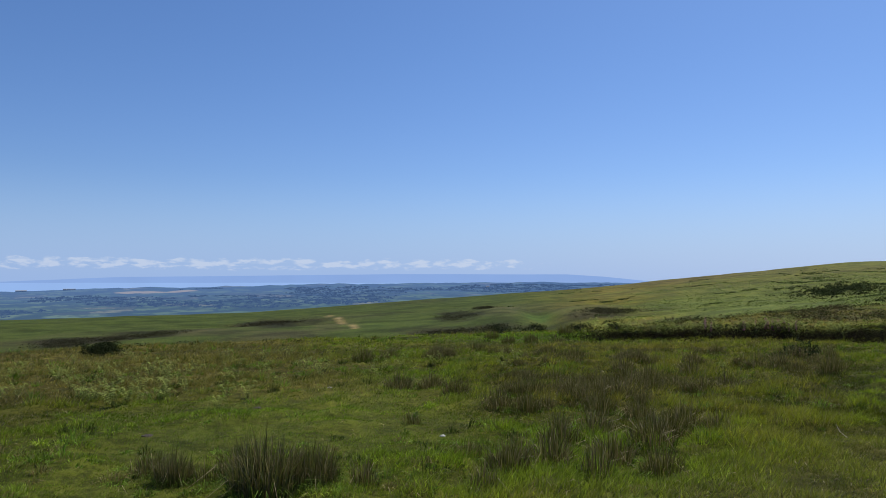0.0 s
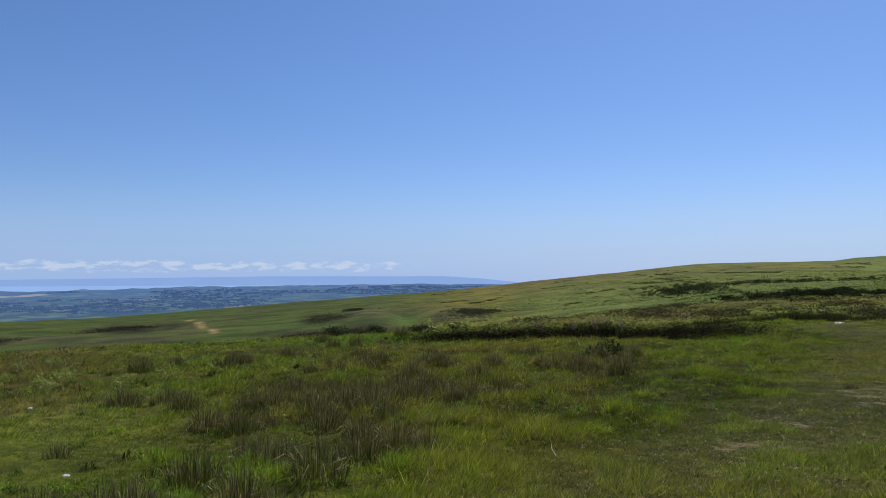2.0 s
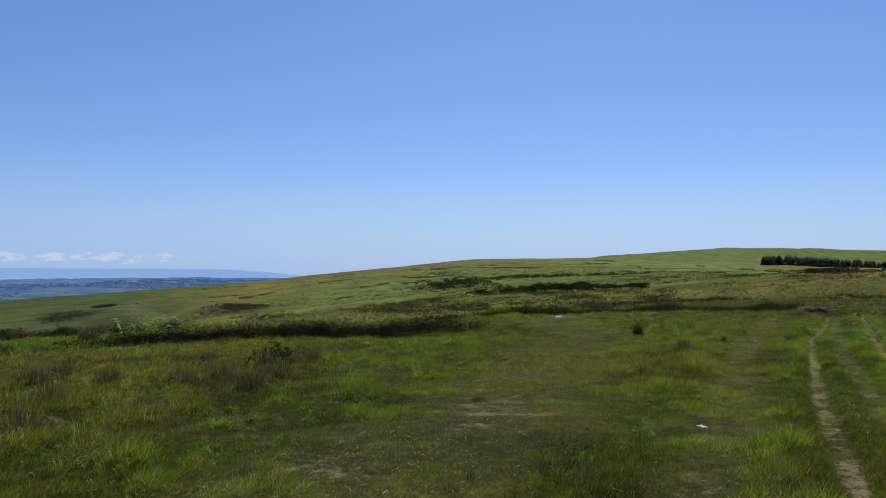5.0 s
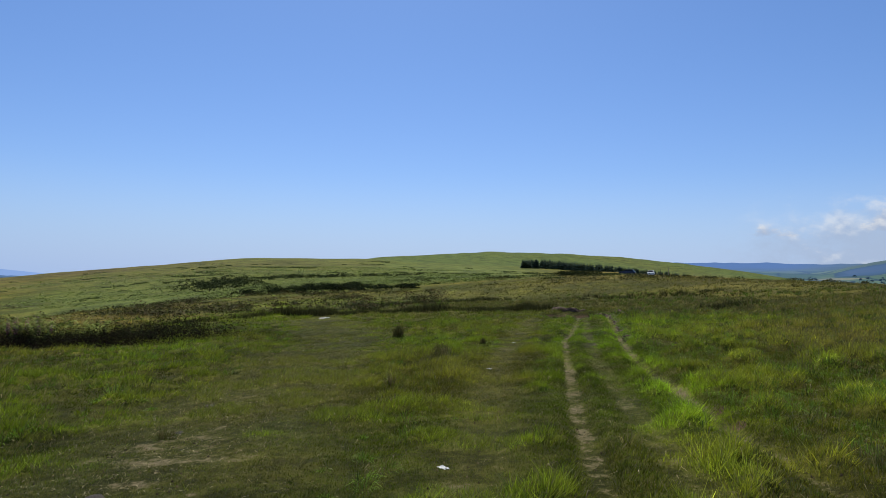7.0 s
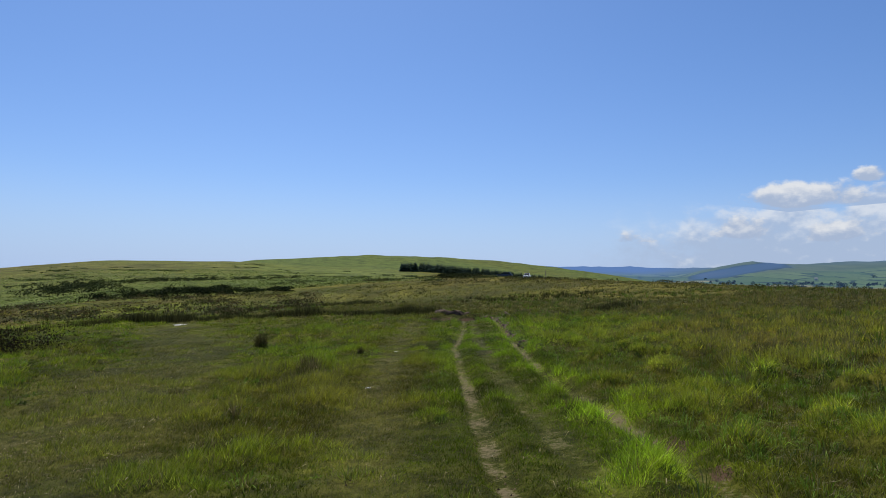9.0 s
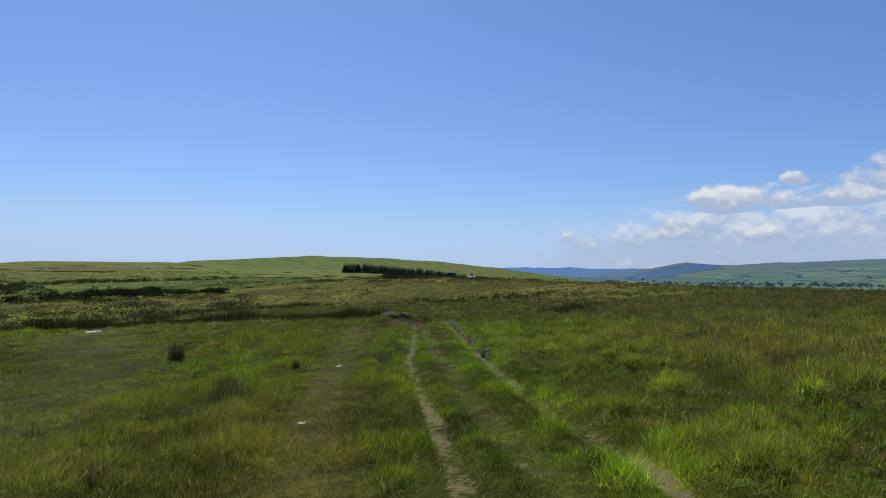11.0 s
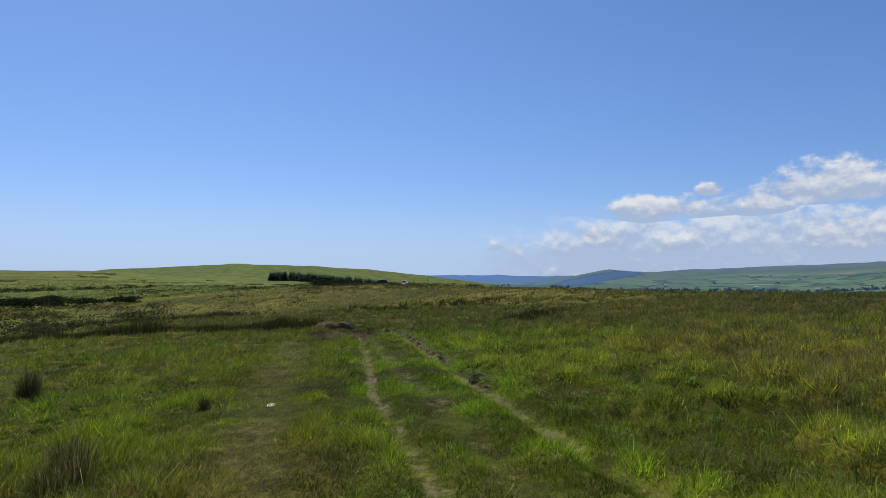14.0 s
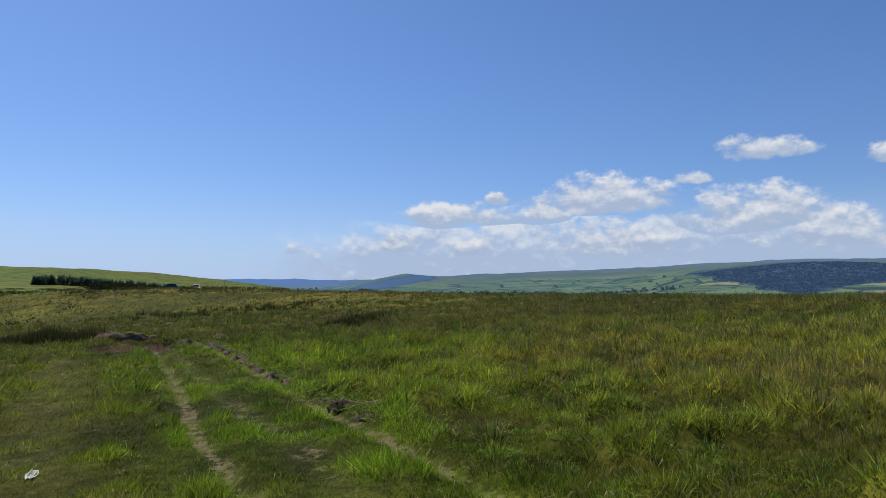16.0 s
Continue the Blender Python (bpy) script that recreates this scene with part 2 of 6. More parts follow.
def rut_depth(x, y):
    wob = grain(x, y, 1.3, 5) * 0.06 + grain(x, y, 0.35, 6, 2) * 0.05
    cut = 0.0
    for line, deep, wide in ((RUT_LEFT, 0.11, 0.30), (RUT_MIDDLE, 0.05, 0.4), (RUT_RIGHT, 0.13, 0.32), (LANE, 0.03, 0.6)):
        d = off_line(x, y, line) + wob
        cut = cut + deep * (1 - ease(d, 0.06, wide)) * (0.8 + 0.3 * grain(x, y, 2.5, 8))
    # the broken outer edge of the right-hand rut stands up as a small bank
    edge = [(px + 0.22, py - 0.36) for px, py in RUT_RIGHT]
    bank = (1 - ease(off_line(x, y, edge) + wob, 0.1, 0.42)) * np.clip(0.35 + 1.3 * grain(x, y, 1.6, 9, 2), 0, 1) * ease(x, 29, 31)
    cut = cut - 0.12 * bank
    return cut


def tussocky(x, y):
    """Where the grass stands in high tufts, 0 to 1."""
    return np.clip(0.42 + 0.95 * grain(x, y, 0.62, 61, 2) + 0.4 * grain(x, y, 5, 62, 2), 0, 1)


def beyond_ruts(x, y):
    """The rougher ground on the far side of the ruts, 0 to 1."""
    return ease((x - 20) * 0.53 - (y - 12.6) * 0.85, -0.3, 1.2)


def peat_hole(x, y):
    """The hollow worn out below the little peat scar where the ruts end."""
    u, v = (x - 44.3) * 0.86 + (y - 28.9) * 0.5, -(x - 44.3) * 0.5 + (y - 28.9) * 0.86
    d = np.hypot(np.where(u > 0, u / 1.25, u / 3.0), v / 1.9) + 0.12 * grain(x, y, 0.8, 17)
    return 0.42 * (1 - ease(d, 0.72, 1.02))


def bare_edge(x, y):
    """Where the rut's outer edge has broken away to bare dark earth."""
    edge = [(px + 0.10, py - 0.17) for px, py in RUT_RIGHT]
    broken = np.clip(0.1 + 1.7 * grain(x, y, 1.6, 9, 2), 0, 1) * ease(x, 28.5, 30.5)
    pits = np.maximum(np.exp(-((x - 21.75) / 0.3) ** 2 - ((y - 11.75) / 0.2) ** 2), np.exp(-((x - 20.8) / 0.22) ** 2 - ((y - 11.2) / 0.16) ** 2))
    broken = np.maximum(broken, 1.4 * pits)
    return np.maximum((1 - ease(off_line(x, y, edge) + 0.04 * grain(x, y, 0.3, 19), 0.05, 0.13)) * broken, np.clip(peat_hole(x, y) / 0.3, 0, 1))


def lie_of_land():
    az, r = np.meshgrid(AZ, R)
    x, y = HUB[0] - r * np.sin(np.radians(az)), HUB[1] + r * np.cos(np.radians(az))
    keys = np.array(AZ_KEYS[::-1], float)
    levels = np.stack([np.interp(AZ, keys, np.array(v[::-1], float)) for _, v in RINGS])
    # the land behind joins both ends of the seen arc
    levels[:, AZ < -160] = levels[:, [int(np.argmin(abs(AZ + 150)))]]
    t = np.clip((-160 - AZ) / 140.0, 0, 1)
    levels = levels * (1 - t) + levels[:, [-1]] * t
    logr = np.log([m for m, _ in RINGS])
    slope = np.stack([np.interp(np.log(R), logr, levels[:, j]) for j in range(len(AZ))], 1)
    slope = smooth_rows(slope, 13)
    slope = smooth_rows(slope.T.copy(), 7).T
    hills = EYE_Z + r * np.tan(np.radians(slope))
    rough = np.clip((r - 70) / 200, 0, 1) * r
    hills = hills + rough * (0.0022 * grain(x, y, 130, 3, 4) + 0.0009 * grain(x, y, 22, 4, 2))
    gully = np.clip(1 - np.abs(r - 175) / 75, 0, 1) * ease(az, -14, -6) * (1 - ease(az, 24, 34))
    hills = hills - gully * 4.0 * np.clip(grain(x, y, 42, 31, 3) * 2.2 - 0.35, 0, 1)
    hills = hills + 1.7 * np.exp(-((az + 8.7) / 3.2) ** 2 - ((r - 168) / 32) ** 2) + 1.5 * np.exp(-((az + 1.6) / 2.2) ** 2 - ((r - 182) / 32) ** 2)
    hills = hills - 1.3 * np.exp(-((az + 4.9) / 1.2) ** 2 - ((r - 166) / 40) ** 2)
    u, v = x / 10, y / 10
    c = COEF
    near = c[0] + c[1] * u + c[2] * v + c[3] * u * u + c[4] * u * v + c[5] * v * v
    near = near + 0.07 * grain(x, y, 6, 11, 2) + 0.02 * grain(x, y, 0.5, 13, 2)
    track = np.min([ease(off_line(x, y, OLD_TRACK), 0.8, 2.4), ease(off_line(x, y, LANE), 0.3, 0.9)] + [ease(off_line(x, y, rut), 0.15, 0.7) for rut in (RUT_LEFT, RUT_MIDDLE, RUT_RIGHT)], axis=0)
    near = near + (0.10 + 0.09 * beyond_ruts(x, y)) * (ease(tussocky(x, y), 0.3, 0.8) - 0.4) * (0.1 + 0.9 * track)
    near = near - rut_depth(x, y) - peat_hole(x, y)
    start = np.interp(az, [-118, -84, -74, -60, -35, -20, -8, 0], [28, 30, 46, 52, 70, 58, 44, 38])
    t = ease(np.log(r), np.log(start), np.log(np.maximum(start * 1.7, np.interp(az, [-118, -84, -74], [52, 55, 88]))))
    return x, y, near * (1 - t) + hills * t


GX, GY, GZ = lie_of_land()


def land(x, y):
    """The height of the ground at a place."""
    x, y = np.asarray(x, float), np.asarray(y, float)
    r = np.clip(np.hypot(x - HUB[0], y - HUB[1]), R[0], R[-1] * 0.999)
    az = np.degrees(np.arctan2(-(x - HUB[0]), y - HUB[1]))
    az = np.where(az > 57, az - 360, az)
    i = np.clip(np.searchsorted(R, r) - 1, 0, len(R) - 2)
    j = np.clip(np.searchsorted(AZ, az) - 1, 0, len(AZ) - 2)
    u, v = (r - R[i]) / (R[i + 1] - R[i]), np.clip((az - AZ[j]) / (AZ[j + 1] - AZ[j]), 0, 1)
    return (GZ[i, j] * (1 - u) + GZ[i + 1, j] * u) * (1 - v) + (GZ[i, j + 1] * (1 - u) + GZ[i + 1, j + 1] * u) * v


# ---- what grows where ----
TURF, LUSH, BROWN = (0.108, 0.13, 0.013), (0.12, 0.182, 0.014), (0.152, 0.12, 0.024)
STRAW = (0.34, 0.285, 0.17)


def worn_share(x, y, mid, small):
    """How far ruts, tracks and feet have worn the ground bare."""
    wob = 0.02 * mid + 0.05 * small + 0.06 * grain(x, y, 0.35, 30, 2)
    uneven = 0.8 + 0.45 * grain(x, y, 1.4, 27) + 0.35 * grain(x, y, 0.3, 33, 2)
    worn = 0.0
    for line, wide, much in ((RUT_LEFT, 0.18, 0.66), (RUT_MIDDLE, 0.3, 0.42), (RUT_RIGHT, 0.2, 0.66), (LANE, 0.5, 0.36), (OLD_TRACK, 2.2, 0.24)):
        worn = np.maximum(worn, much * (1 - ease(off_line(x, y, line) + wob, wide * 0.3, wide)) * uneven)
    crumbs = 0.4 * small + 0.35 * mid + 0.45 * grain(x, y, 0.4, 29, 2)
    for sx, sy, sr in ((15.2, 15.2, 0.85), (16.0, 15.9, 0.6), (14.5, 14.4, 0.6), (28.3, 28.4, 1.2), (18.4, 18.7, 0.7), (10.6, 11.9, 0.7), (9.6, 11.2, 0.8), (12.6, 13.1, 0.7), (27.0, 27.6, 0.6)):
        worn = np.maximum(worn, 0.55 * (1 - ease(np.hypot(x - sx, y - sy) + crumbs * 1.3, sr * 0.1, sr)) * (0.75 + 0.6 * grain(x, y, 0.3, 34, 2)))
    return np.clip(np.maximum(worn, 1.3 * np.clip(peat_hole(x, y) / 0.4, 0, 1)), 0, 1)


def cover(x, y):
    """Shares of brown moor grass, lush grass, worn ground, dark scrub and bracken at places on the ground."""
    r = np.hypot(x - HUB[0], y - HUB[1])
    az = np.degrees(np.arctan2(-(x - HUB[0]), y - HUB[1]))
    big, mid, small = grain(x, y, 14, 21), grain(x, y, 4.5, 22), grain(x, y, 1.2, 23)
    side = (x - 9.5) * 0.86 - (y - 14) * 0.5  # beyond the edge of the rushy ground, north-west of the old track
    rushy = (1 - ease(side + 1.2 * mid, -1.0, 0.8)) * ease(y, 10, 14) * ease(x + 0.8 * mid, 0.2, 3.0)
    brown = np.clip(0.28 + 0.55 * big + 0.45 * mid + 0.35 * rushy * (1 + 1.2 * grain(x, y, 1.6, 26, 2)), 0, 1)
    brown = np.clip(brown + 0.5 * ease(r, 26, 48) * ease(-az, 40, 60), 0, 1)
    heathy = ease(r, 42, 54) * (1 - ease(r, 74, 92)) * ease(-az, 6, 14) * (1 - ease(-az, 40, 50))
    brown = np.clip(brown + 0.45 * ease((x - 20) * 0.53 - (y - 12.6) * 0.85 + 1.5 * mid, 3.5, 9), 0, 1)
    tuffet = ease(x, 19, 25) * ease(-az, 52, 66) * (1 - ease(r, 22, 36))
    brown = np.clip(brown - 0.2 * tuffet, 0, 1)
    lush = np.clip(0.25 + 0.2 * tuffet + 0.6 * grain(x, y, 6, 25) + 0.5 * small - 0.5 * brown, 0, 1)
    bright = np.exp(-((x - 7.5) / 4) ** 2 - ((y - 43) / 3.5) ** 2) + np.exp(-((x - 0.3) / 3) ** 2 - ((y - 17) / 7) ** 2)
    bright = bright + 0.8 * np.exp(-((x - 4.4) / 1.6) ** 2 - ((y - 11.5) / 1.6) ** 2)
    lush, brown = np.clip(lush + 1.1 * bright, 0, 1), np.clip(brown - 1.3 * bright, 0, 1)
    strip = (1 - ease(off_line(x, y, RUT_MIDDLE), 0.8, 1.9)) * ease(r, 6, 10)
    lush, brown = np.clip(lush + 0.5 * strip, 0, 1), np.clip(brown - 0.55 * strip, 0, 1)
    worn = worn_share(x, y, mid, small)
    fern = ease(r, 88, 112) * ease(-az + 9 * grain(x, y, 45, 28, 3), 4, 20) * (1 - ease(-az, 50, 58))
    return dict(brown=brown, lush=lush, worn=worn, fern=fern, heathy=heathy, r=r, az=az)


def blend(base, colour, share):
    return base * (1 - share[..., None]) + np.array(colour) * share[..., None]


def tone(x, y):
    """The colour of what covers the ground."""
    s = cover(x, y)
    c = np.ones(np.shape(x) + (3,)) * np.array(TURF)
    c = blend(c, LUSH, s["lush"])
    c = blend(c, BROWN, s["brown"])
    near = 1 - ease(s["r"], 60, 110)
    # tuft tops lightened, hollows darkened: light and shade painted along the relief
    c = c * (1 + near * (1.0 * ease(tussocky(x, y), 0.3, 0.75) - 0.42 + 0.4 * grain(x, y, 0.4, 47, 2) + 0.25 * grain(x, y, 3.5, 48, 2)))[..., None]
    r, az = s["r"], s["az"]
    c = blend(c, (0.078, 0.085, 0.02), 0.75 * ease(r, 26, 44) * near * ease(-az, 30, 50))
    c = c * (1 + np.array([0.38, 0.38, 0.2]) * (beyond_ruts(x, y) * (1 - ease(r, 24, 40)))[..., None])
    trodden = 0.3 * (1 - ease(off_line(x, y, OLD_TRACK) + 0.5 * grain(x, y, 1.5, 54, 2), 1.0, 2.3)) + 0.3 * (1 - ease(off_line(x, y, LANE) + 0.1 * grain(x, y, 0.8, 57, 2), 0.15, 0.5))
    c = blend(c, (0.175, 0.175, 0.055), np.clip(trodden, 0, 0.6) * near)
    # bracken on the hillside, browner grass on the crests, dark heath and painted shade in the gullies
    patch = grain(x, y, 60, 41, 4)
    c = blend(c, (0.11, 0.145, 0.04), s["fern"] * np.clip(0.85 + 0.5 * patch, 0, 1))
    crest = ease(r, 190, 300) * ease(-az, 0, 18) * (1 - ease(-az, 38, 42))
    c = blend(c, (0.105, 0.085, 0.034), crest * np.clip(0.5 + 0.6 * patch, 0, 1))
    c = blend(c, (0.06, 0.052, 0.027), 0.65 * s["heathy"] * np.clip(0.6 + grain(x, y, 7, 46, 3), 0, 1))
    down = ease(r, 560, 700) * (1 - ease(r, 1200, 1400))
    c = blend(c, (0.09, 0.13, 0.036), down * np.clip(0.9 + 0.3 * patch, 0, 1))
    spur = ease(r, 75, 115) * (1 - ease(-az, 2, 14))
    c = blend(c, (0.052, 0.076, 0.019), spur)
    gul = np.clip(1 - np.abs(r - 165) / 90, 0, 1) * (1 - ease(-az, 8, 14))
    c = blend(c, (0.06, 0.05, 0.035), gul * np.clip(0.1 + 1.6 * grain(x, y, 30, 43, 3), 0, 0.7))
    # heath and the shade of the steep slopes, both painted as one dark tone
    for line in SCARPS:
        c = blend(c, (0.032, 0.028, 0.018), 0.9 * (1 - ease(off_line(x, y, line) + 9 * grain(x, y, 11, 44, 3), 1, 13)))
    for pa, half, pr, deep, colour, share in PATCHES:
        inside = 1 - ease(np.hypot((az - pa) / half, (r - pr) / deep) + 0.45 * grain(x, y, 13, 49, 3), 0.55, 0.95)
        c = blend(c, colour, share * inside * np.clip(0.85 + 0.6 * grain(x, y, 5, 50, 2), 0, 1))
    trod = off_line(x, y, [(-36, 238), (-30, 220), (-24.5, 196), (-18.5, 172)])
    c = blend(c, (0.30, 0.23, 0.13), 0.9 * (1 - ease(trod, 0.3, 1.1)))
    scrub = np.clip(grain(x, y * 0.45, 26, 45, 4) * 3.2 - 1.1, 0, 1) * ease(r, 85, 130) * (1 - ease(r, 500, 620))
    c = blend(c, (0.05, 0.065, 0.022), scrub * 0.75)
    lawn = np.clip(np.exp(-((x - 0.3) / 3) ** 2 - ((y - 17) / 7) ** 2) + np.exp(-((x + 1) / 4) ** 2 - ((y - 10) / 5) ** 2) + np.exp(-((x - 4.6) / 1.2) ** 2 - ((y - 10.6) / 1.6) ** 2), 0, 1)
    c = blend(c, (0.155, 0.215, 0.03), 0.7 * lawn * np.clip(0.85 + 0.5 * grain(x, y, 1.6, 70, 2), 0, 1))
    wet = np.exp(-((x - 8) / 6) ** 2 - ((y - 41) / 4) ** 2) + 0.7 * np.exp(-((x - 3) / 3) ** 2 - ((y - 30) / 2.5) ** 2)
    c = blend(c, (0.12, 0.21, 0.018), np.clip(wet * (1.1 + 0.7 * grain(x, y, 2.2, 64, 2)), 0, 1))
    meadow = (1 - ease(x + 0.3 * (y - 18), 0, 4)) * ease(y, 15, 19) * (1 - ease(r, 60, 90)) * ease(az, -5, 10)
    c = blend(c, (0.185, 0.155, 0.05), 0.85 * meadow)
    return c, s


def shaded_litter(c, r, share):
    """The dead litter seen between the blades close by, darkened to paint in the shade there."""
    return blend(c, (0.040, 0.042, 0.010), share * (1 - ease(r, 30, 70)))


# ---- materials ----
def material(name):
    m = bpy.data.materials.new(name)
    m.use_nodes = True
    return m, Nodes(m.node_tree)


def surface(n, shader):
    n.link(shader, n.add("ShaderNodeOutputMaterial").inputs[0])


def ground_material():
    m, n = material("moor turf and soil")
    at = n.add("ShaderNodeNewGeometry").outputs["Position"]
    col = n.add("ShaderNodeAttribute", attribute_name="tone").outputs["Color"]
    worn = n.add("ShaderNodeAttribute", attribute_name="worn").outputs["Fac"]
    speck = n.noise(at, 24.0, 4.0, 0.75)
    sward = n.noise(at, 7.0, 4.0, 0.65)
    blot = n.noise(at, 0.9, 4.0)
    far = n.noise(at, 0.09, 5.0, 0.65)
    straw = n.noise(n.add("ShaderNodeMapping", {"Vector": at, "Location": (31, 7, 2)}).outputs[0], 42.0, 2.0, 0.7)
    clod = n.noise(at, 2.6, 4.0, 0.7)
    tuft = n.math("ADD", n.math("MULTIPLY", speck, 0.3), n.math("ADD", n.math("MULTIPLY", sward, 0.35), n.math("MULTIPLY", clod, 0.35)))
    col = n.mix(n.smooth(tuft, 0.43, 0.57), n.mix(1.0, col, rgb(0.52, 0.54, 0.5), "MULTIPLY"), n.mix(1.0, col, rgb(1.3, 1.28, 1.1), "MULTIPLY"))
    col = n.mix(n.smooth(straw, 0.60, 0.72, 0.0, 0.4), col, rgb(0.22, 0.19, 0.09))
    col = n.mix(n.smooth(blot, 0.3, 0.7, 0.0, 0.35), col, n.mix(1.0, col, rgb(1.4, 1.15, 0.9), "MULTIPLY"))
    col = n.mix(n.smooth(far, 0.38, 0.6), n.mix(1.0, col, rgb(0.60, 0.62, 0.58), "MULTIPLY"), n.mix(1.0, col, rgb(1.14, 1.1, 1.0), "MULTIPLY"))
    dirt = n.mix(n.noise(at, 14.0, 5.0), rgb(0.055, 0.045, 0.022), rgb(0.21, 0.17, 0.092))
    col = n.mix(n.smooth(n.math("ADD", worn, n.math("MULTIPLY_ADD", tuft, 3.6, -1.8)), 0.4, 0.8), col, dirt)
    peat = n.add("ShaderNodeAttribute", attribute_name="peat").outputs["Fac"]
    dark = n.mix(n.noise(at, 11.0, 5.0), rgb(0.028, 0.018, 0.011), rgb(0.13, 0.08, 0.048))
    col = n.mix(n.smooth(n.math("ADD", peat, n.math("MULTIPLY_ADD", speck, 0.6, -0.3)), 0.3, 0.6), col, dark)
    bump = n.add("ShaderNodeBump", {"Height": n.math("ADD", tuft, n.math("MULTIPLY", blot, 0.6)), "Distance": 0.07, "Strength": 0.9}).outputs[0]
    surface(n, n.add("ShaderNodeBsdfPrincipled", {"Base Color": col, "Roughness": 0.92, "Normal": bump, "Specular IOR Level": 0.04}).outputs[0])
    return m


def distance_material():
    """Farmland far off, its blue distance haze painted in as emission."""
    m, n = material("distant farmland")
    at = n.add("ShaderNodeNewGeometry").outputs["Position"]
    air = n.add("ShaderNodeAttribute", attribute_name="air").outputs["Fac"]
    wood = n.add("ShaderNodeAttribute", attribute_name="wood").outputs["Fac"]
    plan = n.add("ShaderNodeMapping", {"Vector": at, "Scale": (1, 1, 0)}).outputs[0]
    plots = n.add("ShaderNodeTexVoronoi", {"Vector": plan, "Scale": 0.006, "Randomness": 0.85})
    edge = n.add("ShaderNodeTexVoronoi", {"Vector": plan, "Scale": 0.006, "Randomness": 0.85}, feature="DISTANCE_TO_EDGE").outputs[0]
    pick = n.add("ShaderNodeSeparateColor", {0: plots.outputs["Color"]}).outputs
    col = n.mix(pick[0], rgb(0.055, 0.105, 0.028), rgb(0.16, 0.215, 0.07))
    col = n.mix(n.smooth(pick[1], 0.86, 0.9, 0, 0.7), col, rgb(0.30, 0.25, 0.12))
    col = n.mix(n.smooth(n.noise(plan, 0.05, 4.0), 0.3, 0.7, 0, 0.35), col, rgb(0.05, 0.08, 0.025))
    moor = n.add("ShaderNodeAttribute", attribute_name="moor").outputs["Fac"]
    open_hill = n.mix(n.smooth(n.noise(plan, 0.004, 5.0), 0.35, 0.65), rgb(0.07, 0.1, 0.036), rgb(0.105, 0.135, 0.05))
    col = n.mix(moor, col, open_hill)
    edge = n.math("ADD", edge, n.math("MULTIPLY", moor, 0.1))
    hedge = n.math("MAXIMUM", n.smooth(edge, 0.045, 0.02), n.smooth(n.math("ADD", n.noise(plan, 0.006, 6.0, 0.7), n.math("MULTIPLY", wood, 0.5)), 0.66, 0.74))
    col = n.mix(n.math("MULTIPLY", hedge, 0.85), col, rgb(0.016, 0.03, 0.012))
    crop = n.add("ShaderNodeAttribute", attribute_name="crop").outputs["Fac"]
    col = n.mix(n.smooth(crop, 0.4, 0.6), col, rgb(0.55, 0.4, 0.16))
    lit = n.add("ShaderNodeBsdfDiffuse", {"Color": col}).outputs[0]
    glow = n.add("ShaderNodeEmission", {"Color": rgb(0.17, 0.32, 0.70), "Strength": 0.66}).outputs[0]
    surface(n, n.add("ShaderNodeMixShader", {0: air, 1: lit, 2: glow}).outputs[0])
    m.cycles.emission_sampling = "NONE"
    return m


def blade_material(name, through_light=0.3, vary=0.55, rough=0.7, gloss=0.12):
    m, n = material(name)
    col = n.add("ShaderNodeAttribute", attribute_name="tone").outputs["Color"]
    rnd = n.add("ShaderNodeNewGeometry").outputs["Random Per Island"]
    dim = n.math("MULTIPLY_ADD", rnd, vary, 1 - vary * 0.5)
    col = n.mix(1.0, col, n.add("ShaderNodeCombineColor", {0: dim, 1: dim, 2: dim}).outputs[0], "MULTIPLY")
    skin = n.add("ShaderNodeBsdfPrincipled", {"Base Color": col, "Roughness": rough, "Specular IOR Level": gloss}).outputs[0]
    glow = n.add("ShaderNodeBsdfTranslucent", {"Color": n.mix(1.0, col, rgb(1.2, 1.25, 0.8), "MULTIPLY")}).outputs[0]
    surface(n, n.add("ShaderNodeMixShader", {0: through_light, 1: skin, 2: glow}).outputs[0])
    return m


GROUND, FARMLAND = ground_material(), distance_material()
BLADE = blade_material("grass blades", 0.32, 0.5, 0.75, 0.05)
RUSH = blade_material("rush stems", 0.25, 0.8, 0.85, 0.04)
LEAF = blade_material("fern and scrub leaves", 0.2, 0.7, 0.9, 0.03)


# ---- meshes ----
def bulk(name, verts, faces, mat, tones=None, smooth=False):
    """A mesh from arrays: verts (n, 3), faces (m, k) of one size, tones (n, 3)."""
    me = bpy.data.meshes.new(name)
    verts, faces = np.asarray(verts, np.float32), np.asarray(faces, np.int32)
    m, k = faces.shape
    me.vertices.add(len(verts))
    me.vertices.foreach_set("co", verts.ravel())
    me.loops.add(m * k)
    me.loops.foreach_set("vertex_index", faces.ravel())
    me.polygons.add(m)
    me.polygons.foreach_set("loop_start", np.arange(0, m * k, k, dtype=np.int32))
    if smooth:
        me.polygons.foreach_set("use_smooth", np.ones(m, bool))
    if tones is not None:
        col = np.ones((len(verts), 4), np.float32)
        col[:, :3] = tones
        me.attributes.new("tone", "FLOAT_COLOR", "POINT").data.foreach_set("color", col.ravel())
    if mat:
        me.materials.append(mat)
    me.update(calc_edges=True)
    return me


def stuff(name, me, label, category):
    return tagged(new(name, me), label, category, kind="stuff")


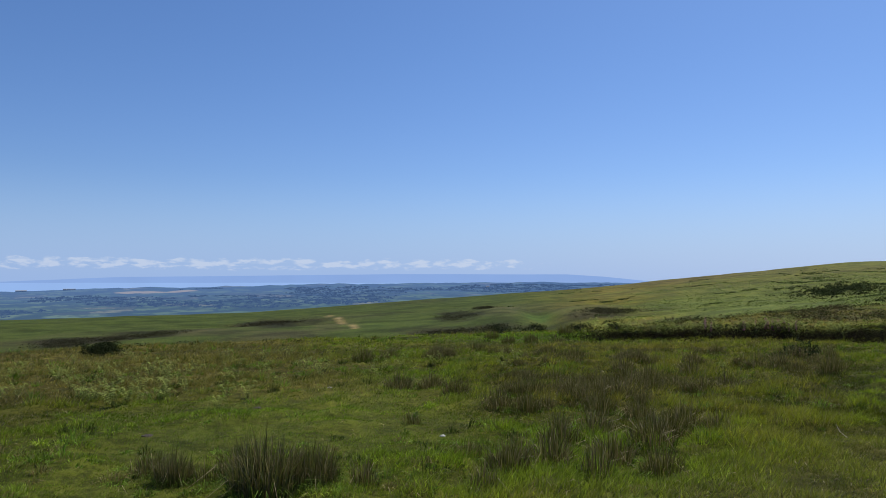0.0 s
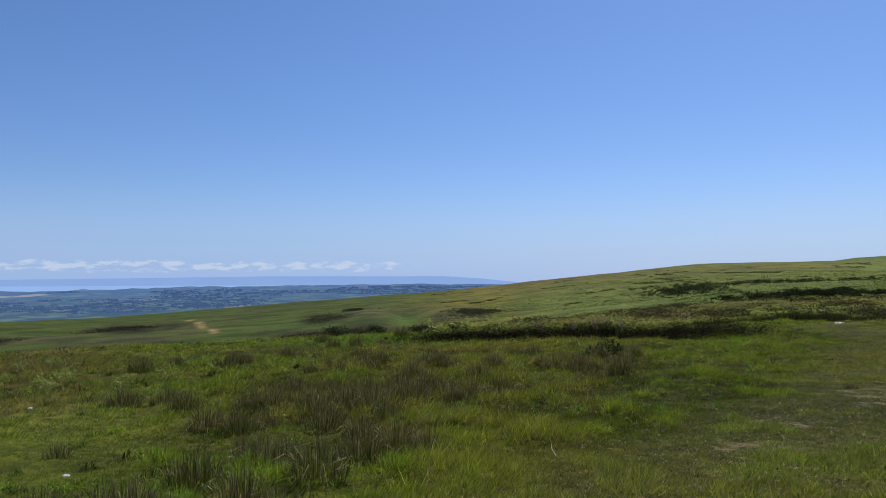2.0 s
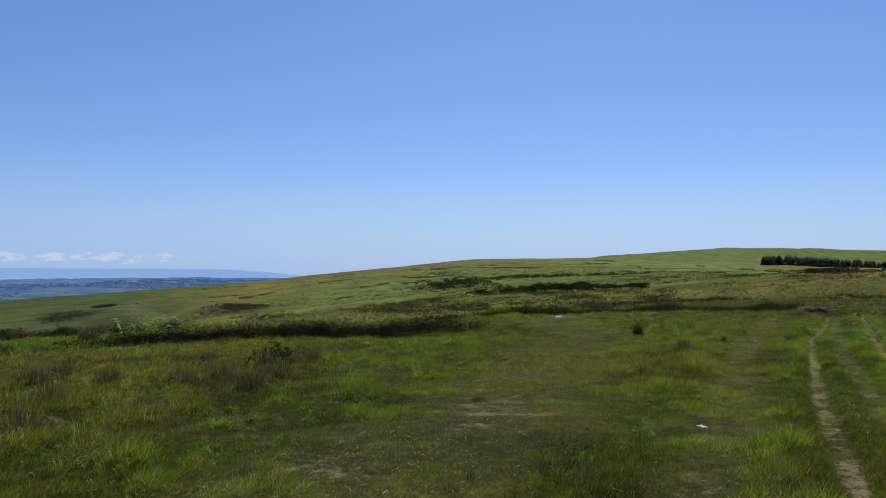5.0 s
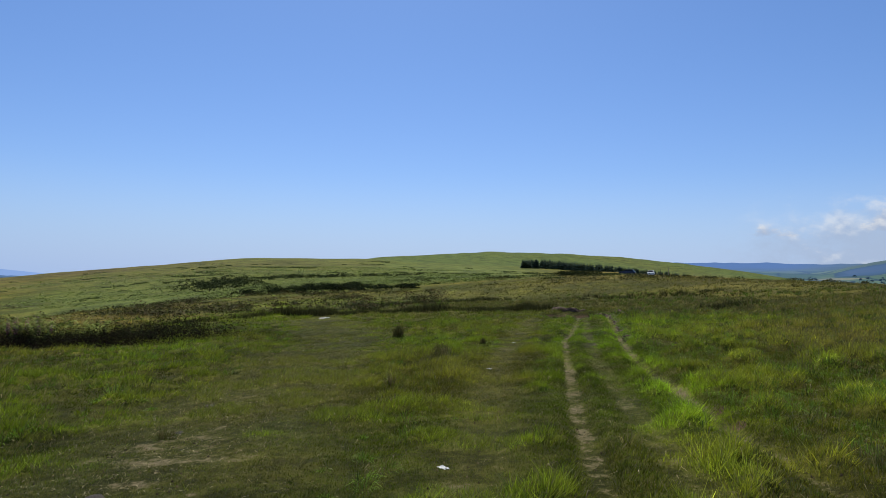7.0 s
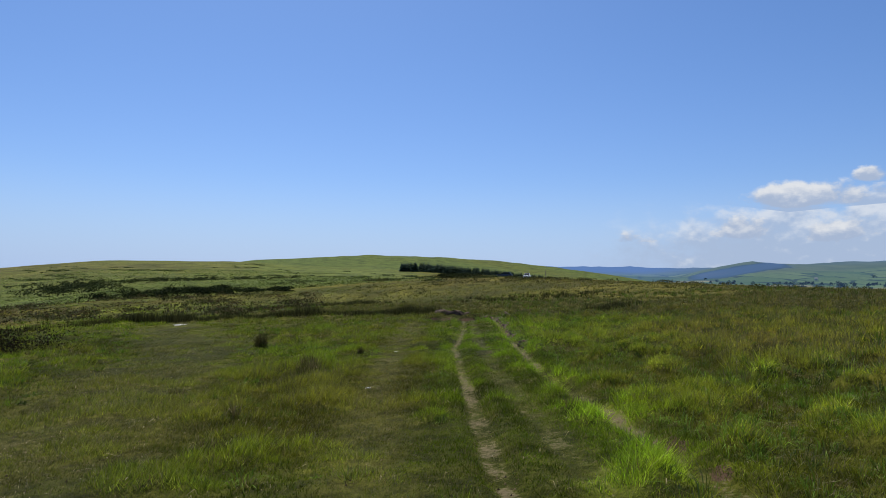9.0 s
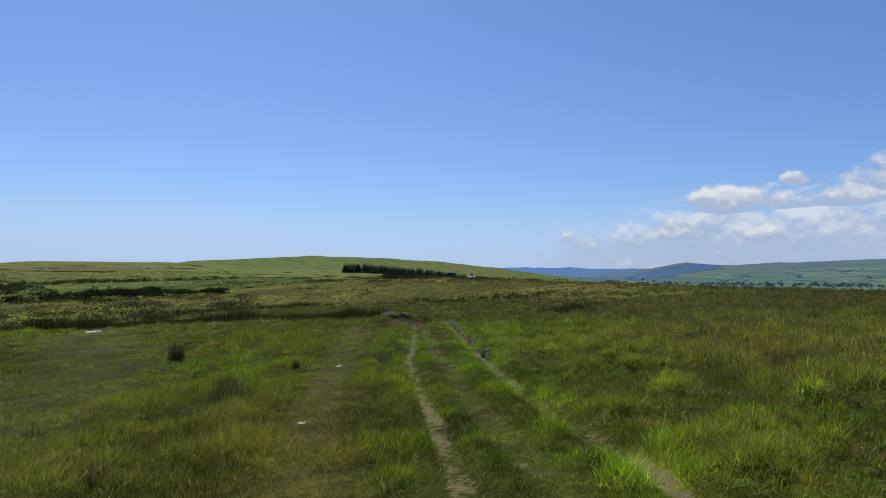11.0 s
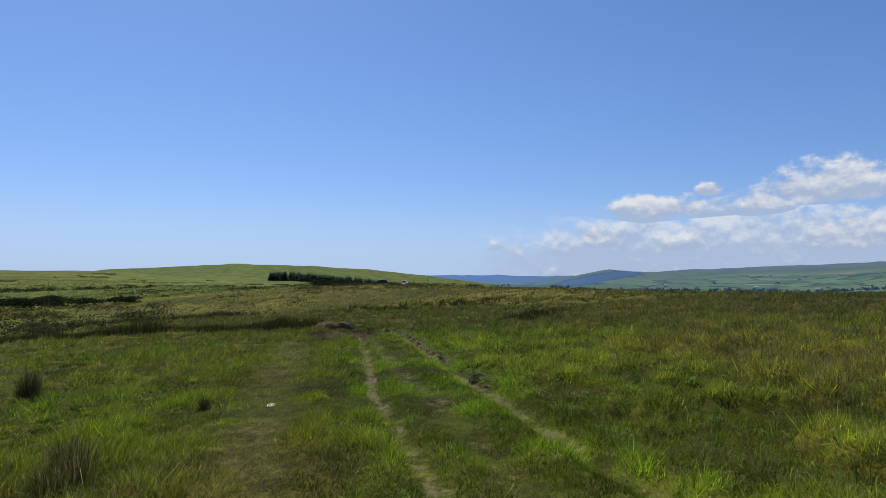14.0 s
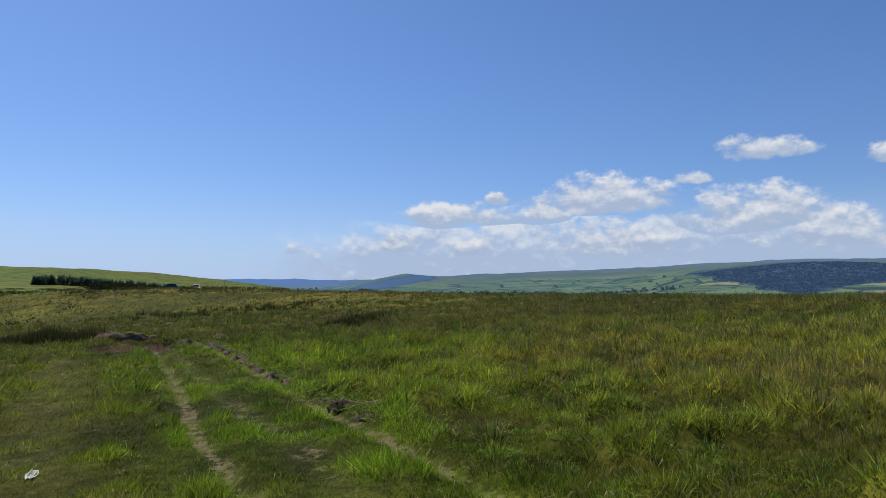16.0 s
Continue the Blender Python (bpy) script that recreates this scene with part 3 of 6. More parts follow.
def forest_share(x, y):
    """The dark forest on the eastern hillside: its lower edge runs down slantwise and stops above the last fields."""
    r = np.hypot(x - HUB[0], y - HUB[1])
    az = -np.degrees(np.arctan2(-(x - HUB[0]), y - HUB[1])) + 1.6 * grain(x, y, 160, 73, 3)
    start = np.interp(r, [1600, 1850, 2150, 2450, 2720], [109, 107.2, 106, 103.6, 102.3])
    low = 1600 + 105 * np.clip(az - 110, -1, 9)
    return ease(az, start, start + 0.6) * (1 - ease(r, 2900, 3200)) * ease(r, low, low + 60)


def build_ground():
    nr, na = GX.shape
    verts = np.stack([GX, GY, GZ], -1).reshape(-1, 3)
    i, j = np.meshgrid(np.arange(nr - 1), np.arange(na), indexing="ij")
    k = (j + 1) % na
    faces = np.stack([i * na + j, (i + 1) * na + j, (i + 1) * na + k, i * na + k], -1).reshape(-1, 4)[:, ::-1]
    c, s = tone(GX, GY)
    me = bulk("ground", verts, faces, GROUND, shaded_litter(c, s["r"], 0.74 - 0.3 * ease(s["worn"], 0.35, 0.7)).reshape(-1, 3), smooth=True)
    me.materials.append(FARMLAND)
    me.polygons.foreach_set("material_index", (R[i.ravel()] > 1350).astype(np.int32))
    r, az = s["r"], s["az"]
    me.attributes.new("worn", "FLOAT", "POINT").data.foreach_set("value", (s["worn"] * (r < 80)).astype(np.float32).ravel())
    near = r < 80
    peat = np.zeros(r.shape)
    peat[near] = bare_edge(GX[near], GY[near])
    me.attributes.new("peat", "FLOAT", "POINT").data.foreach_set("value", peat.astype(np.float32).ravel())
    # how much painted haze glow covers the far land, by bearing and distance
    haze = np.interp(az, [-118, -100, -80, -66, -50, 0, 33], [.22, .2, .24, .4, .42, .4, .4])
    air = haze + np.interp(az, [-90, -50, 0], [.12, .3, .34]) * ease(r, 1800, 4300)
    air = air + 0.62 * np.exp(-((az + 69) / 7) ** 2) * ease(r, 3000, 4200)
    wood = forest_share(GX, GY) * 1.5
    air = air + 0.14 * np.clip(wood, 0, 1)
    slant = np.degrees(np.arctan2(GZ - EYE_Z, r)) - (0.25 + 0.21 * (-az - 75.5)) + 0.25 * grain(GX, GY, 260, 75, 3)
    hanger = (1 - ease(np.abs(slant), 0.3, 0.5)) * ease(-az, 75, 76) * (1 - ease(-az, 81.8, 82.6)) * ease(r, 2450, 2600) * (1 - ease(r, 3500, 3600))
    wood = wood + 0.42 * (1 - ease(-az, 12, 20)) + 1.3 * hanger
    # more dark woods in the east, also painting in shading the relief lacks
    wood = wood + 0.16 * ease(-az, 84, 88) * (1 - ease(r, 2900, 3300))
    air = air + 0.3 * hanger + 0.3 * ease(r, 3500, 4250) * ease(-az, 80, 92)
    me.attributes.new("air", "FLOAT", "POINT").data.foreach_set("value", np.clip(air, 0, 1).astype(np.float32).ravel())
    me.attributes.new("wood", "FLOAT", "POINT").data.foreach_set("value", np.clip(wood, 0, 2).astype(np.float32).ravel())
    rise = np.degrees(np.arctan2(GZ - EYE_Z, r))
    moor = ease(rise + 0.35 * grain(GX, GY, 500, 74, 3), np.interp(az, [-125, -108, -103, -96, -90, -80, -60], [1.5, 1.6, 1.4, 1.05, 0.95, 0.6, 0.5]), np.interp(az, [-125, -108, -103, -96, -90, -80, -60], [1.9, 2.0, 1.8, 1.4, 1.3, 0.9, 0.8])) * ease(-az, 30, 60)
    me.attributes.new("moor", "FLOAT", "POINT").data.foreach_set("value", moor.astype(np.float32).ravel())
    crop = np.exp(-((az - 22.6) / 3.2) ** 4 - ((r - 3760) / 110) ** 4)
    me.attributes.new("crop", "FLOAT", "POINT").data.foreach_set("value", crop.astype(np.float32).ravel())
    return tagged(new("ground", me), "rough moorland turf falling away to distant green farmland", "ground", kind="structure")


build_ground()


def build_far_shore():
    """The hills over the water and the pale water before them."""
    def strip(name, dist, low, tops, colour, strength, label):
        az = np.arange(-64, 62, 0.25)
        top = np.interp(az, [t[0] for t in tops], [t[1] for t in tops]) + 0.035 * grain(az, 0 * az, 5, 71, 4)
        x, y = HUB[0] - dist * np.sin(np.radians(az)), HUB[1] + dist * np.cos(np.radians(az))
        rows = [np.stack([x * f + HUB[0] * (1 - f), y * f + HUB[1] * (1 - f), EYE_Z + dist * f * np.tan(np.radians(e))], -1)
                for f, e in ((1.0, low + 0 * az), (1.012, (low + top) / 2), (1.025, top), (1.03, low + 0 * az))]
        n = len(az)
        i, j = np.meshgrid(np.arange(3), np.arange(n - 1), indexing="ij")
        faces = np.stack([i * n + j, i * n + j + 1, (i + 1) * n + j + 1, (i + 1) * n + j], -1).reshape(-1, 4)
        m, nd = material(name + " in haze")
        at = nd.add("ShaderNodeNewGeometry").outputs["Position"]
        # haze and daylight painted in as a flat emission colour, with no lamp behind
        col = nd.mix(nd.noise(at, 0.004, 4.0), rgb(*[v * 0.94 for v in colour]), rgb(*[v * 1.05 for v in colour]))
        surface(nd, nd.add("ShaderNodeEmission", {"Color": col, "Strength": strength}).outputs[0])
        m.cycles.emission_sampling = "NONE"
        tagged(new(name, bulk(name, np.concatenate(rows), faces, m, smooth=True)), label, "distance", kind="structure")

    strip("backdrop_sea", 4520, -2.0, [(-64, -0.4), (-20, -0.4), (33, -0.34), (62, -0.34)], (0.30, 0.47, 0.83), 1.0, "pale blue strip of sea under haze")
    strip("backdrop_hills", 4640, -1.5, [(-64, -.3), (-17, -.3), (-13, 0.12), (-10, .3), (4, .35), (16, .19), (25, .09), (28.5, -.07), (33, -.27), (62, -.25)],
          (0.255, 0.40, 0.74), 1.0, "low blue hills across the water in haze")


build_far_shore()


# ---- plants ----
rng = np.random.default_rng(7)
# stretches of the plan that lie open to the track: place and the arc of azimuths in front of it
STATIONS = [(2.8, 2.4, 36, -35), (5.6, 4.2, 25, -44), (8, 5.4, 14, -60), (10, 6.3, 0, -70), (12, 7.8, -11, -80), (14.3, 9.7, -21, -90),
            (16, 11, -25, -94), (18.4, 13, -27, -96), (20.9, 15, -36, -105), (22.7, 16.4, -48, -117)]


STATIONS = [tuple(p + (q - p) * f / 3 for p, q in zip(a, b)) for a, b in zip(STATIONS, STATIONS[1:]) for f in range(3)] + STATIONS[-1:]


def reach(x, y):
    """How near the open stretches come to a place; far where none overlooks it."""
    best = np.full(np.shape(x), 1e6)
    for sx, sy, a1, a0 in STATIONS:
        d = np.hypot(x - sx, y - sy)
        a = np.degrees(np.arctan2(-(x - sx), y - sy))
        best = np.where((a < a1 + 3) & (a > a0 - 3) & (d > 3.2), np.minimum(best, d), best)
    return best


def scatter(count, low, high):
    """About count places whose reach lies between low and high, evenly spread over the ground."""
    got = []
    have = 0
    box = (-30 if low < 40 else -90, 55 + high, -high + 8, high + 20)
    area_box = (box[1] - box[0]) * (box[3] - box[2])
    x, y = rng.uniform(box[0], box[1], 60000), rng.uniform(box[2], box[3], 60000)
    d = reach(x, y)
    share = max(1e-4, np.mean((d >= low) & (d < high)))
    n = int(count / share)
    while n > 0:
        m = min(n, 400000)
        x, y = rng.uniform(box[0], box[1], m), rng.uniform(box[2], box[3], m)
        d = reach(x, y)
        keep = (d >= low) & (d < high)
        got.append(np.stack([x[keep], y[keep], d[keep]], 1))
        n -= m
    return np.concatenate(got)


def blades(root, tall, wide, lean, root_tone, tip_tone, bent=True):
    """Grass blades as arrays. root (n, 3), tall and wide (n,), lean (n, 2) how far the tip stands out."""
    n = len(root)
    turn = rng.uniform(0, math.tau, n)
    side = np.stack([np.cos(turn), np.sin(turn), 0 * turn], 1) * (wide / 2)[:, None]
    out = np.concatenate([lean, np.zeros((n, 1))], 1)
    up = np.array([0, 0, 1.0])
    tip = root + out + up * tall[:, None]
    if bent == "leaf":
        mid = root + out * 0.3 + up * (tall * 0.58)[:, None]
        tip = tip - up * np.minimum(np.hypot(lean[:, 0], lean[:, 1]) * 0.5, tall * 0.75)[:, None]
        v = np.stack([root, mid - side, mid + side, tip], 1)
        middle = root_tone * 0.5 + tip_tone * 0.5
        t = np.stack([root_tone, middle, middle, tip_tone], 1)
        f = np.array([[0, 2, 1], [1, 2, 3]])
        return v.reshape(-1, 3), (np.arange(n)[:, None, None] * 4 + f[None]).reshape(-1, 3), t.reshape(-1, 3)
    if not bent:
        v = np.stack([root - side, root + side, tip], 1)
        t = np.stack([root_tone, root_tone, tip_tone], 1)
        return v.reshape(-1, 3), np.arange(3 * n).reshape(n, 3), t.reshape(-1, 3)
    mid = root + out * 0.32 + up * (tall * 0.6)[:, None]
    tip = tip - up * (np.hypot(lean[:, 0], lean[:, 1]) * 0.45)[:, None]
    v = np.stack([root - side, root + side, mid - side * 0.7, mid + side * 0.7, tip], 1)
    middle = root_tone * 0.45 + tip_tone * 0.55
    t = np.stack([root_tone, root_tone, middle, middle, tip_tone], 1)
    f = np.array([[0, 1, 3], [0, 3, 2], [2, 3, 4]])
    faces = (np.arange(n)[:, None, None] * 5 + f[None]).reshape(-1, 3)
    return v.reshape(-1, 3), faces, t.reshape(-1, 3)


def joined(parts):
    verts, faces, tones, base = [], [], [], 0
    for v, f, t in parts:
        verts.append(v), faces.append(f + base), tones.append(t)
        base += len(v)
    return np.concatenate(verts), np.concatenate(faces), np.concatenate(tones)


def sward(x, y, s):
    """How high the turf stands."""
    tus, brown = ease(tussocky(x, y), 0.4, 0.9), s["brown"]
    lawn = np.clip(np.exp(-((x - 0.3) / 3) ** 2 - ((y - 17) / 7) ** 2) + np.exp(-((x + 2) / 4) ** 2 - ((y - 9) / 4) ** 2), 0, 1)
    rut = np.min([off_line(x, y, RUT_LEFT), off_line(x, y, RUT_RIGHT)], axis=0)
    h = 0.045 + 0.105 * tus + 0.04 * brown + 0.03 * grain(x, y, 1.8, 63, 2)
    h = h * (0.35 + 0.65 * ease(rut, 0.05, 0.2)) * (0.5 + 0.5 * ease(off_line(x, y, RUT_MIDDLE), 0.08, 0.3))
    h = h * (0.55 + 0.45 * ease(off_line(x, y, OLD_TRACK), 1.2, 2.8)) * (0.5 + 0.5 * ease(off_line(x, y, LANE), 0.3, 0.9))
    return np.maximum(h * (1 - 0.55 * lawn), 0.022)


def turf_band(low, high, tufts, per, bent):
    """Arrays of the blades of the turf whose reach lies between low and high."""
    x, y, d = scatter(tufts, low, high).T
    c, s = tone(x, y)
    n = len(x)
    brown = s["brown"]
    high_t = sward(x, y, s) * np.exp(rng.normal(0, 0.22, n))
    spread = (0.05 + 0.005 * d) * rng.uniform(0.6, 1.6, n)
    # each tuft has a hue of its own
    hue_t = 1.08 * c * np.exp(rng.normal(0, 0.3 if high < 13 else 0.22, n))[:, None]
    pick = rng.uniform(0, 1, n)[:, None]
    hue_t = np.where(pick < 0.05 + 0.09 * brown[:, None], np.array([0.19, 0.165, 0.07]), hue_t)
    hue_t = np.where(pick > 0.86, hue_t * 0.4 + 0.6 * np.array([0.058, 0.09, 0.018]), hue_t)
    hue_t = np.where(pick > 0.965, hue_t * 0.5 + 0.5 * np.array([0.11, 0.18, 0.022]), hue_t)
    k = np.repeat(np.arange(n), per)
    ang, far = rng.uniform(0, math.tau, n * per), np.sqrt(rng.uniform(0, 1, n * per))
    ox, oy = np.cos(ang) * far, np.sin(ang) * far
    bx, by = x[k] + ox * spread[k], y[k] + oy * spread[k]
    bare = worn_share(bx, by, grain(bx, by, 4.5, 22), grain(bx, by, 1.2, 23))
    stay = rng.uniform(0, 1, len(k)) > np.clip(bare * 1.5 - 0.3, 0, 0.88)
    k, bx, by, ox, oy, bare = k[stay], bx[stay], by[stay], ox[stay], oy[stay], bare[stay]
    m = len(k)
    tall = (1 - 0.6 * np.clip(bare * 2 - 0.4, 0, 1)) * high_t[k] * rng.uniform(0.55, 1.25, m)
    lean = np.stack([ox, oy], 1) * (rng.uniform(0.2, 1.0, m) * tall)[:, None] + rng.normal(0, 0.4, (m, 2)) * tall[:, None]
    lean[:, 0] += tall * 0.25
    wide = np.clip(0.0011 * d[k], 0.0078, 0.08) * rng.uniform(0.7, 1.4, m)
    root = np.stack([bx, by, land(bx, by) - 0.008], 1)
    hue = hue_t[k] * rng.uniform(0.65, 1.35, (m, 1))
    dry = (rng.uniform(0, 1, m) < 0.05 + 0.16 * brown[k] + 0.55 * np.clip(bare * 1.4 - 0.05, 0, 1))[:, None]
    tip = np.where(dry, hue * 0.35 + np.array(STRAW) * 0.65, hue * (np.array([1.2, 1.2, 1.0]) if high < 13 else 1.08))
    # feet a little darker than tips, painting in the shade low in the turf
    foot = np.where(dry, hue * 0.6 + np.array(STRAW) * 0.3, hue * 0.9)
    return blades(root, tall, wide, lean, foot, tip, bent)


def build_turf():
    bands = [("short green moor grass with dry yellow tips", [(3.2, 6, 62000, 9, False), (6, 9, 32000, 9, False), (9, 13, 26000, 7, False)]),
             ("uneven green moor grass in low tufts", [(13, 19, 30000, 6, False), (19, 28, 30000, 6, False)]),
             ("rough olive brown moor grass", [(28, 42, 27000, 5, False), (42, 70, 16000, 5, False), (70, 150, 9000, 4, False)])]
    for label, parts in bands:
        v, f, t = joined([turf_band(*p) for p in parts])
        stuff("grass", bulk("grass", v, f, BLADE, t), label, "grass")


build_turf()


def tussock_band(low, high, count, per, size, bent):
    """Domed tussocks of arching blades, proud of the turf, each with a skirt of dead grass, dark to paint in shade at
    the foot.
    """
    x, y, d = scatter(count, low, high).T
    c, s = tone(x, y)
    east = beyond_ruts(x, y)
    strip = np.exp(-((off_line(x, y, LANE) - 1.0) / 0.5) ** 2)
    lawn = 1 - ease(np.minimum(off_line(x, y, OLD_TRACK) - 1.2, off_line(x, y, LANE) - 0.2), 0.3, 1.4)
    lawn = np.maximum(lawn, np.exp(-((x - 0.3) / 2.6) ** 2 - ((y - 15.5) / 5.5) ** 2))
    chance = np.clip(0.2 + 0.5 * grain(x, y, 2.6, 68, 2) + 0.3 * ease(tussocky(x, y), 0.4, 0.8) + 0.4 * east * (1 - 0.5 * s["brown"]) + 0.25 * strip, 0.03, 1)
    chance = chance * (1 - 0.85 * lawn) * (s["worn"] < 0.15) * (np.min([off_line(x, y, RUT_LEFT), off_line(x, y, RUT_RIGHT), off_line(x, y, RUT_MIDDLE)], axis=0) > 0.34)
    keep = rng.uniform(0, 1, len(x)) < chance
    x, y, d, c, brown, east = x[keep], y[keep], d[keep], c[keep], s["brown"][keep], east[keep]
    n = len(x)
    rad = size * np.exp(rng.normal(0, 0.35, n)) * (0.8 + 0.3 * east)
    tall = rad * rng.uniform(0.75, 1.15, n)
    kind = rng.uniform(0, 1, n)[:, None]
    hue = c * rng.uniform(0.9, 1.5, (n, 1))
    hue = np.where(kind < 0.5, np.array([0.135, 0.22, 0.032]) * rng.uniform(0.6, 1.25, (n, 1)) * (1 - 0.35 * brown[:, None]), hue)
    hue = np.where(kind > 0.72, np.array([0.045, 0.066, 0.016]), hue)
    hue = np.where(kind > 0.9, np.array([0.16, 0.14, 0.06]), hue)
    k = np.repeat(np.arange(n), per)
    m = len(k)
    ang, far = rng.uniform(0, math.tau, m), np.sqrt(rng.uniform(0, 1, m))
    ox, oy = np.cos(ang), np.sin(ang)
    bx, by = x[k] + ox * far * rad[k] * 0.55, y[k] + oy * far * rad[k] * 0.55
    skirt = rng.uniform(0, 1, m) < 0.2
    h = tall[k] * (1.15 - 0.5 * far) * rng.uniform(0.65, 1.25, m) * np.where(skirt, 0.4, 1.0)
    lean = np.stack([ox, oy], 1) * (rad[k] * (0.2 + 0.8 * far) * rng.uniform(0.5, 1.2, m))[:, None] + rng.normal(0, 0.22, (m, 2)) * rad[k][:, None]
    lean[:, 0] += h * 0.15
    wide = np.clip(0.0012 * d[k], 0.006, 0.05) * rng.uniform(0.7, 1.4, m)
    base = hue[k] * rng.uniform(0.75, 1.25, (m, 1))
    # dead skirt blades, toned dark to paint in the shade under the tussock
    base = np.where(skirt[:, None], np.array([0.05, 0.042, 0.018]) * rng.uniform(0.5, 1.6, (m, 1)), base)
    tip = np.where(rng.uniform(0, 1, (m, 1)) < 0.08 + 0.12 * brown[k][:, None], np.array(STRAW) * 0.7, base * np.array([1.2, 1.2, 1.0]))
    # roots darker than tips, shade put into the blade colour
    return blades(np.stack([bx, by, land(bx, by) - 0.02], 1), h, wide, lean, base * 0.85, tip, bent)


def build_tussocks():
    for band in ((3.2, 12, 7200, 52, 0.15, "leaf"), (12, 24, 8000, 34, 0.17, False), (24, 48, 9000, 17, 0.19, False)):
        v, f, t = tussock_band(*band)
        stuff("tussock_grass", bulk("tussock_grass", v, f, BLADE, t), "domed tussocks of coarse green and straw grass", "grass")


build_tussocks()


def rush_mesh(name, stems, tall, rad, dry, seed, fallen=0, fresh=(0.066, 0.084, 0.02)):
    """A clump of upright round stems that spread from one root."""
    g = np.random.default_rng(seed)
    ang, far = g.uniform(0, math.tau, stems), np.sqrt(g.uniform(0, 1, stems))
    ox, oy = np.cos(ang) * far, np.sin(ang) * far
    root = np.stack([ox * rad * 0.55, oy * rad * 0.55, np.full(stems, -0.04)], 1)
    h = tall * g.uniform(0.3, 1.0, stems) * (1.1 - 0.45 * far)
    lean = np.stack([ox, oy], 1) * (h * g.uniform(0.05, 0.5, stems))[:, None] + g.normal(0, 0.07, (stems, 2)) * h[:, None]
    wide = g.uniform(0.006, 0.010, stems) * (0.7 + tall * 0.6)
    green = np.array(fresh) * g.uniform(0.6, 1.4, (stems, 1))
    brown = np.array([0.13, 0.092, 0.038]) * g.uniform(0.6, 1.4, (stems, 1))
    is_dry = (g.uniform(0, 1, stems) < dry)[:, None]
    tone_root = np.where(is_dry, brown * 0.7, green * 0.7)
    tone_tip = np.where(is_dry, np.array(STRAW) * g.uniform(0.5, 1.1, (stems, 1)), green * 0.6 + brown * 0.6)
    parts = [blades(root, h, wide, lean, tone_root, tone_tip, "leaf")]
    m = stems // 4
    ang = g.uniform(0, math.tau, m)
    low_root = np.stack([np.cos(ang) * rad * 0.5, np.sin(ang) * rad * 0.5, np.full(m, -0.04)], 1)
    out = np.stack([np.cos(ang), np.sin(ang)], 1) * (tall * g.uniform(0.2, 0.5, m))[:, None]
    grassy = np.array([0.08, 0.125, 0.022]) * g.uniform(0.6, 1.5, (m, 1))
    parts.append(blades(low_root, tall * g.uniform(0.2, 0.5, m), np.full(m, 0.009), out, grassy * 0.7, grassy, "leaf"))
    if fallen:
        ang = g.uniform(0, math.tau, fallen)
        fr = np.stack([np.cos(ang) * rad * 0.3, np.sin(ang) * rad * 0.3, g.uniform(0.1, 0.3, fallen) * tall], 1)
        out = np.stack([np.cos(ang), np.sin(ang)], 1) * (tall * g.uniform(0.6, 1.1, fallen))[:, None]
        straw = np.array(STRAW) * g.uniform(0.8, 1.3, (fallen, 1))
        parts.append(blades(fr, tall * g.uniform(0.05, 0.35, fallen), np.full(fallen, 0.01), out, straw * 0.6, straw * 0.7))
    v, f, t = joined(parts)
    return bulk(name, v, f, RUSH, t)


def place(ob, x, y, turn=0.0, size=1.0, sink=0.0):
    ob.matrix_world = pose(x, y, float(land(x, y)) - sink, 0, 0, turn) @ Matrix.Scale(size, 4)
    return ob


def plant(me, name, x, y, turn, size, label, category, group):
    return tagged(place(new(name, me), x, y, turn, size), label, category, group)


